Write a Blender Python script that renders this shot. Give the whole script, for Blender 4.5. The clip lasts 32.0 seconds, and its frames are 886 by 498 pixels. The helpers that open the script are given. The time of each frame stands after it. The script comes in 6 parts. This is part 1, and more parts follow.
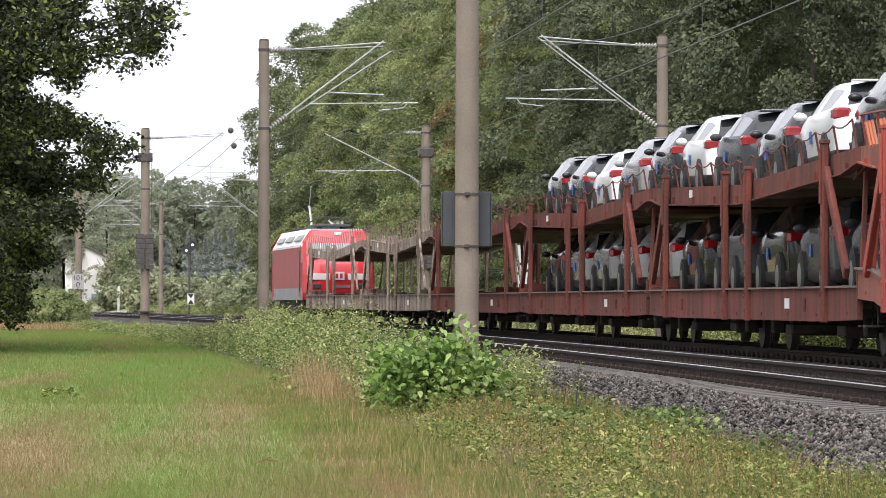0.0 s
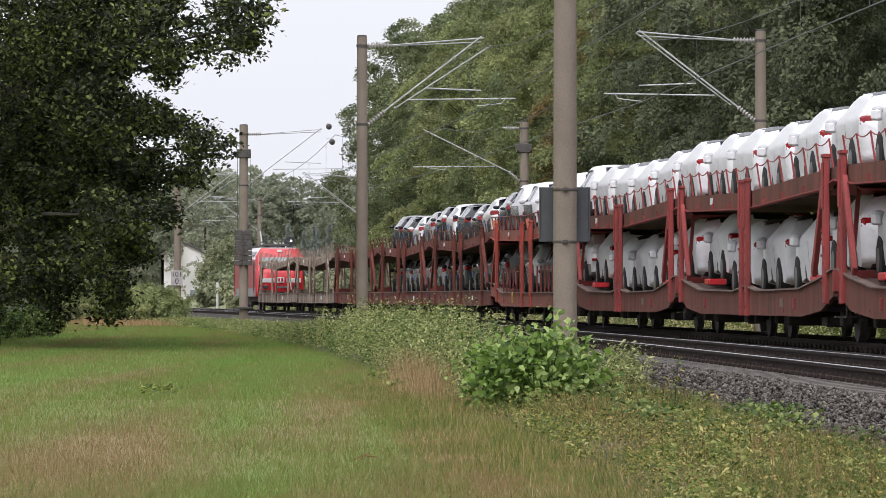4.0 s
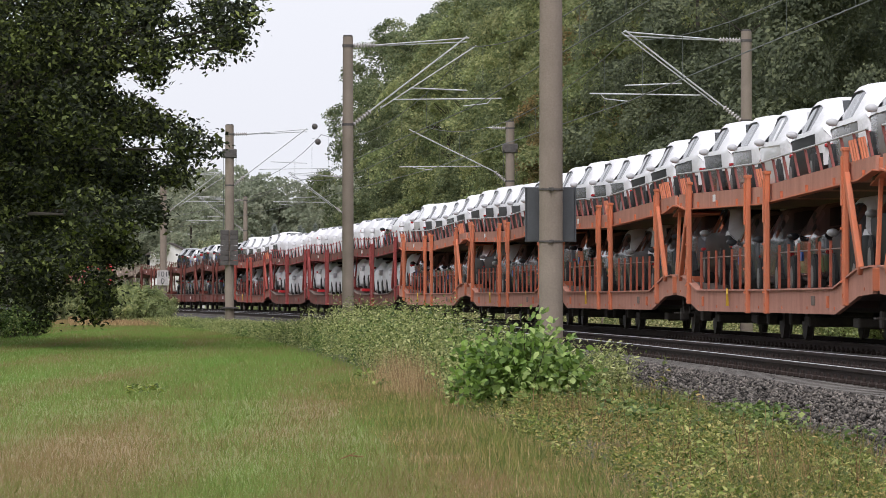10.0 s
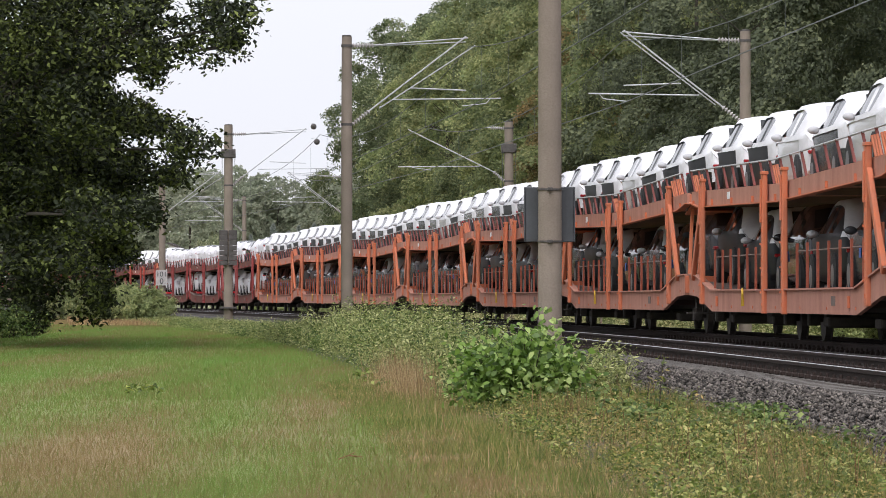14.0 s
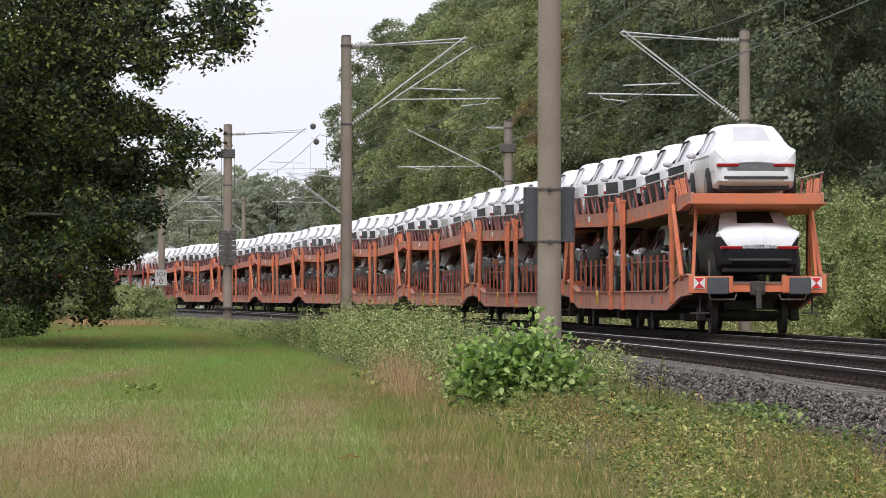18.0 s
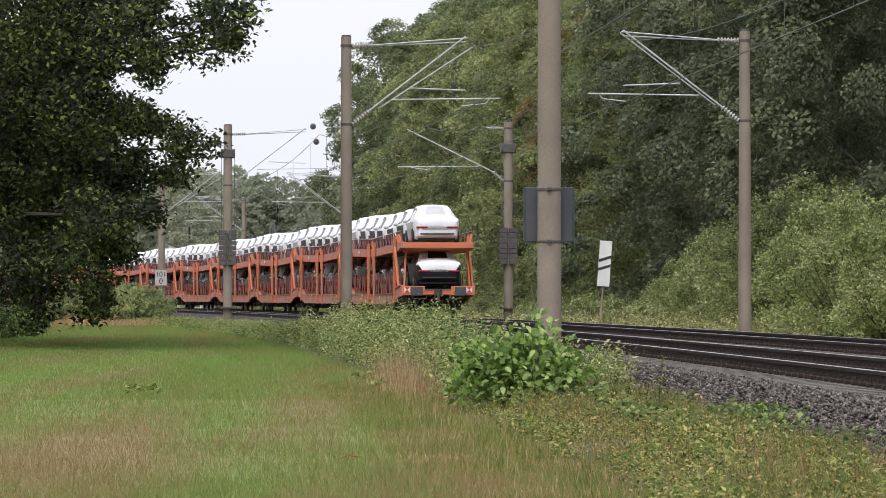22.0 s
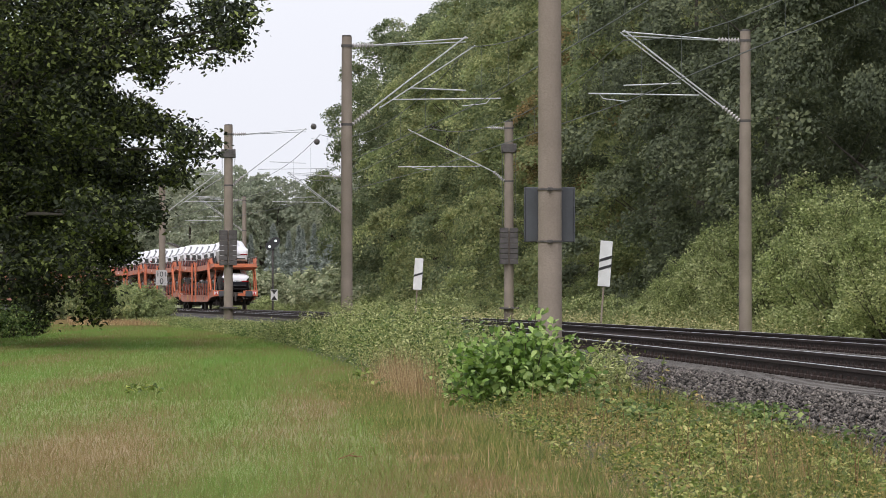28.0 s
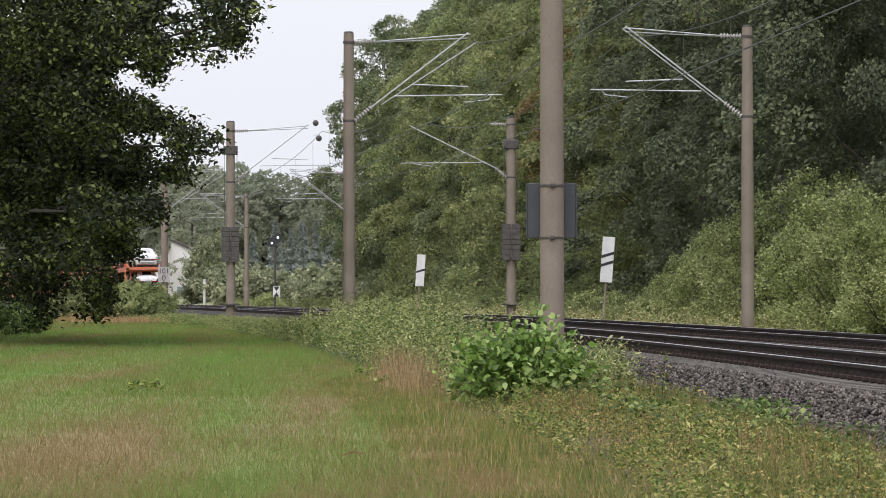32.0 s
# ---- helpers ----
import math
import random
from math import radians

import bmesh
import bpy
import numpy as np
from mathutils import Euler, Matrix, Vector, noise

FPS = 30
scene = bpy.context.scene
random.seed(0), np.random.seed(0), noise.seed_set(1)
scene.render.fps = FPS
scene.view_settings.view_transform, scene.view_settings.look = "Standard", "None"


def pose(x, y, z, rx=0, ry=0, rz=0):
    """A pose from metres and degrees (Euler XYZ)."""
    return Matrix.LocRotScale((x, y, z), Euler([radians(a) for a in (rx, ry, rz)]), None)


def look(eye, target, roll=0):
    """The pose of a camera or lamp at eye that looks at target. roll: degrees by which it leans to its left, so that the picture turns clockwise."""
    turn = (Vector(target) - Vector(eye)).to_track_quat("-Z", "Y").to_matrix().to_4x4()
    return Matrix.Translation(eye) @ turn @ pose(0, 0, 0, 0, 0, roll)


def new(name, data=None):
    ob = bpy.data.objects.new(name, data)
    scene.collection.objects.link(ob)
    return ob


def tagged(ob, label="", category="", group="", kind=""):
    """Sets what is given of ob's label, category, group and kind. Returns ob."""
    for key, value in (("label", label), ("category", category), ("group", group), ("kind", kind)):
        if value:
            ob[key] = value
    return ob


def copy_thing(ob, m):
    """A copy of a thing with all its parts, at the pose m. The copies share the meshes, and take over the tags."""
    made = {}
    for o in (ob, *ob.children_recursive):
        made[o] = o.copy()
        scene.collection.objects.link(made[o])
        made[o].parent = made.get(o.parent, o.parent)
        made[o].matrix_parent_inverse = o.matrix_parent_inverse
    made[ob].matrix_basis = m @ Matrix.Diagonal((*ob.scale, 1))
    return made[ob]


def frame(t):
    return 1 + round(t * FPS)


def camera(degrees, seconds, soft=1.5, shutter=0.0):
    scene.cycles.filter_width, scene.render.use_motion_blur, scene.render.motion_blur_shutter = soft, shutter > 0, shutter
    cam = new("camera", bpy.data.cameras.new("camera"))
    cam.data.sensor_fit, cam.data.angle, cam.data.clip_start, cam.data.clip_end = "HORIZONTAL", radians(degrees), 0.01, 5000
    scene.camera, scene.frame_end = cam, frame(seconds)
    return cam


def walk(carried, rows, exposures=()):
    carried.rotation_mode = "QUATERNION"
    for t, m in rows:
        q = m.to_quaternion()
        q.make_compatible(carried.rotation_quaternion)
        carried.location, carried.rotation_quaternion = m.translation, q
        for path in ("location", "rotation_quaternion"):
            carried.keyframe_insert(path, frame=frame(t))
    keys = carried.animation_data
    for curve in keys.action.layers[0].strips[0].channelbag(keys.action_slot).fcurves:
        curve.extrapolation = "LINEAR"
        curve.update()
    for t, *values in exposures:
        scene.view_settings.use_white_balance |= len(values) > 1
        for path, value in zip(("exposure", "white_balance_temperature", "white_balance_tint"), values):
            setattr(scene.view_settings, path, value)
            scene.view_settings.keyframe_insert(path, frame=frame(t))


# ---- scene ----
# Railway curve seen from a field: z = 0 is the rail head, the camera stands at x = y = 0.
EYE = (0.0, 0.0, 0.78)
FOCAL = 8800.0
cam = camera(math.degrees(2 * math.atan(784 / FOCAL)), 32.0, soft=0.85)
cam.data.dof.use_dof = True
cam.data.dof.focus_distance, cam.data.dof.aperture_fstop = 110.0, 26.0
# seconds, pan to the left, tilt (both in 1/8800 rad from the resting view), roll
PAN = [(0.0, -146, 8, 0.12), (0.5, -134, 8.5, 0.1), (1.0, -89.5, 9.5, 0.08), (1.5, -48.5, 9.5, 0.06),
       (2.0, -21, 9.5, 0.05), (2.5, 5, 7.5, 0.04), (3.0, 22, 4, 0.02), (3.5, 29.5, 1, 0), (4.5, 25, 0, 0),
       (5.5, 18.5, 0, 0), (6.0, 14, -0.5, 0), (7.0, 9, -0.5, 0), (8.0, 5, 0, 0), (10.0, 3, 0, 0), (12.0, 1.5, -0.5, 0),
       (14.0, 1, 0, 0), (17.0, 0, 0, 0), (23.0, 0, 0, 0), (25.0, 1.5, 0, 0), (28.0, 1, 0, 0), (30.4, 1.5, 0, 0),
       (31.0, 3, -4, 0), (31.5, 3.5, -5.5, -0.05), (32.0, 5, -6.5, -0.1)]


def camera_pose(pan, tilt, roll):
    yaw, up = pan / FOCAL, (86 + tilt) / FOCAL
    return look(EYE, (-math.tan(yaw) * 100, 100, EYE[2] + math.tan(up) * 100), roll)


walk(cam, [(t, camera_pose(p, u, r)) for t, p, u, r in PAN], exposures=[(0.0, 0.72, 6020, 16.5), (1.0, 0.66, 6020, 16.5), (3.0, 0.4, 6020, 16.5), (6.0, 0.24, 6020, 16.5), (12.0, 0.33, 6020, 16.5), (19.0, 0.38, 6020, 16.5), (25.0, 0.35, 6020, 16.5), (32.0, 0.29, 6020, 16.5)])

# ---- world and light: overcast late-summer day ----
world = bpy.data.worlds.new("overcast_sky")
scene.world = world
world.use_nodes = True
wn, wl = world.node_tree.nodes, world.node_tree.links
SUN_EL, SUN_AZ = radians(52), radians(190)
sky = wn.new("ShaderNodeTexSky")
sky.sky_type, sky.sun_disc = "NISHITA", False
sky.sun_elevation, sky.sun_rotation = SUN_EL, SUN_AZ
sky.dust_density, sky.air_density = 6.0, 1.2
grey = wn.new("ShaderNodeHueSaturation")
grey.inputs["Saturation"].default_value = 0.12
even = wn.new("ShaderNodeMixRGB")
even.inputs["Fac"].default_value = 0.72
even.inputs["Color2"].default_value = (7.58, 7.62, 7.38, 1)
wl.new(sky.outputs[0], grey.inputs["Color"])
wl.new(grey.outputs[0], even.inputs["Color1"])
wl.new(even.outputs[0], wn["Background"].inputs["Color"])
wn["Background"].inputs["Strength"].default_value = 0.127
sun = new("sun", bpy.data.lights.new("sun", "SUN"))
sun.data.energy, sun.data.angle, sun.data.color = 1.95, radians(60), (1.0, 0.94, 0.86)
sun.matrix_world = look((-40 * math.sin(SUN_AZ) * -1, 40 * math.cos(SUN_AZ), 60), (0, 0, 0))

# ---- materials ----


def mat(name, color, color2=None, rough=0.7, metal=0.0, scale=6.0, fine=60.0, bump=0.15, spread=0.5, island=0.0, each=0.0, coat=0.0, spec=0.5, streak=0.0):
    """A surface of two colours mixed by coarse and fine noise, with fine relief; island / each: brightness spread per piece / per object."""
    m = bpy.data.materials.new(name)
    m.use_nodes = True
    n, l = m.node_tree.nodes, m.node_tree.links
    b = n["Principled BSDF"]
    b.inputs["Roughness"].default_value, b.inputs["Metallic"].default_value = rough, metal
    b.inputs["Coat Weight"].default_value, b.inputs["Specular IOR Level"].default_value = coat, spec
    color2 = color2 or tuple(c * 0.6 for c in color)
    tc = n.new("ShaderNodeTexCoord")
    n1, n2 = n.new("ShaderNodeTexNoise"), n.new("ShaderNodeTexNoise")
    n1.inputs["Scale"].default_value, n1.inputs["Detail"].default_value = scale, 4
    n2.inputs["Scale"].default_value, n2.inputs["Detail"].default_value = fine, 3
    if streak:
        mp = n.new("ShaderNodeMapping")
        mp.inputs["Scale"].default_value = (1, 1, streak)
        l.new(tc.outputs["Object"], mp.inputs["Vector"])
        l.new(mp.outputs[0], n1.inputs["Vector"])
    else:
        l.new(tc.outputs["Object"], n1.inputs["Vector"])
    l.new(tc.outputs["Object"], n2.inputs["Vector"])
    add = n.new("ShaderNodeMath")
    add.operation = "MULTIPLY_ADD"
    add.inputs[1].default_value = 0.4
    l.new(n2.outputs["Fac"], add.inputs[0])
    l.new(n1.outputs["Fac"], add.inputs[2])
    ramp = n.new("ShaderNodeMapRange")
    ramp.inputs["From Min"].default_value, ramp.inputs["From Max"].default_value = 0.7 - spread * 0.5, 0.7 + spread * 0.5
    l.new(add.outputs[0], ramp.inputs["Value"])
    mix = n.new("ShaderNodeMixRGB")
    mix.inputs["Color1"].default_value, mix.inputs["Color2"].default_value = (*color, 1), (*color2, 1)
    l.new(ramp.outputs[0], mix.inputs["Fac"])
    out = mix.outputs[0]
    if island or each:
        if island:
            rnd = n.new("ShaderNodeNewGeometry").outputs["Random Per Island"]
        else:
            rnd = n.new("ShaderNodeObjectInfo").outputs["Random"]
        amount = island or each
        mr = n.new("ShaderNodeMapRange")
        mr.inputs["To Min"].default_value, mr.inputs["To Max"].default_value = 1 - amount, 1 + amount
        l.new(rnd, mr.inputs["Value"])
        hsv = n.new("ShaderNodeHueSaturation")
        l.new(mr.outputs[0], hsv.inputs["Value"])
        l.new(out, hsv.inputs["Color"])
        out = hsv.outputs[0]
    l.new(out, b.inputs["Base Color"])
    if bump:
        bp = n.new("ShaderNodeBump")
        bp.inputs["Strength"].default_value, bp.inputs["Distance"].default_value = bump, 0.02
        l.new(n2.outputs["Fac"], bp.inputs["Height"])
        l.new(bp.outputs[0], b.inputs["Normal"])
    return m


def leaf_mat(name, a, b2, c3=None, island=0.35, gloss=0.45, through_light=0.35, each=0.0, patch=0.45):
    """Leaves: colour by patch noise and by leaf, a waxy face, and light shining through."""
    m = bpy.data.materials.new(name)
    m.use_nodes = True
    n, l = m.node_tree.nodes, m.node_tree.links
    b = n["Principled BSDF"]
    b.inputs["Roughness"].default_value = gloss
    b.inputs["Specular IOR Level"].default_value = 0.35
    tc, nz = n.new("ShaderNodeTexCoord"), n.new("ShaderNodeTexNoise")
    nz.inputs["Scale"].default_value, nz.inputs["Detail"].default_value = patch, 3
    l.new(tc.outputs["Object"], nz.inputs["Vector"])
    geo = n.new("ShaderNodeNewGeometry")
    add = n.new("ShaderNodeMath")
    add.operation = "MULTIPLY_ADD"
    add.inputs[1].default_value = 0.5
    l.new(geo.outputs["Random Per Island"], add.inputs[0])
    l.new(nz.outputs["Fac"], add.inputs[2])
    r = n.new("ShaderNodeValToRGB")
    e = r.color_ramp.elements
    e[0].position, e[0].color = 0.45, (*a, 1)
    e[1].position, e[1].color = 1.0, (*(c3 or b2), 1)
    mid = e.new(0.78)
    mid.color = (*b2, 1)
    l.new(add.outputs[0], r.inputs["Fac"])
    mr = n.new("ShaderNodeMapRange")
    mr.inputs["To Min"].default_value, mr.inputs["To Max"].default_value = 1 - island, 1 + island
    l.new(geo.outputs["Random Per Island"], mr.inputs["Value"])
    hsv = n.new("ShaderNodeHueSaturation")
    l.new(mr.outputs[0], hsv.inputs["Value"])
    l.new(r.outputs[0], hsv.inputs["Color"])
    if each:
        mo, per = n.new("ShaderNodeMapRange"), n.new("ShaderNodeHueSaturation")
        mo.inputs["To Min"].default_value, mo.inputs["To Max"].default_value = 1 - each, 1 + each
        l.new(n.new("ShaderNodeObjectInfo").outputs["Random"], mo.inputs["Value"])
        l.new(mo.outputs[0], per.inputs["Value"])
        l.new(hsv.outputs[0], per.inputs["Color"])
        hsv = per
    l.new(hsv.outputs[0], b.inputs["Base Color"])
    tr, ms = n.new("ShaderNodeBsdfTranslucent"), n.new("ShaderNodeMixShader")
    l.new(hsv.outputs[0], tr.inputs["Color"])
    ms.inputs["Fac"].default_value = through_light
    l.new(b.outputs[0], ms.inputs[1])
    l.new(tr.outputs[0], ms.inputs[2])
    l.new(ms.outputs[0], n["Material Output"].inputs["Surface"])
    return m


def glow_mat(name, color, strength):
    m = bpy.data.materials.new(name)
    m.use_nodes = True
    b = m.node_tree.nodes["Principled BSDF"]
    b.inputs["Base Color"].default_value = (*color, 1)
    b.inputs["Emission Color"].default_value = (*color, 1)
    b.inputs["Emission Strength"].default_value = strength
    return m


def glass_mat(name, tint, rough=0.05):
    m = bpy.data.materials.new(name)
    m.use_nodes = True
    b = m.node_tree.nodes["Principled BSDF"]
    b.inputs["Base Color"].default_value = (*tint, 1)
    b.inputs["Roughness"].default_value = rough
    b.inputs["Specular IOR Level"].default_value = 0.28
    return m


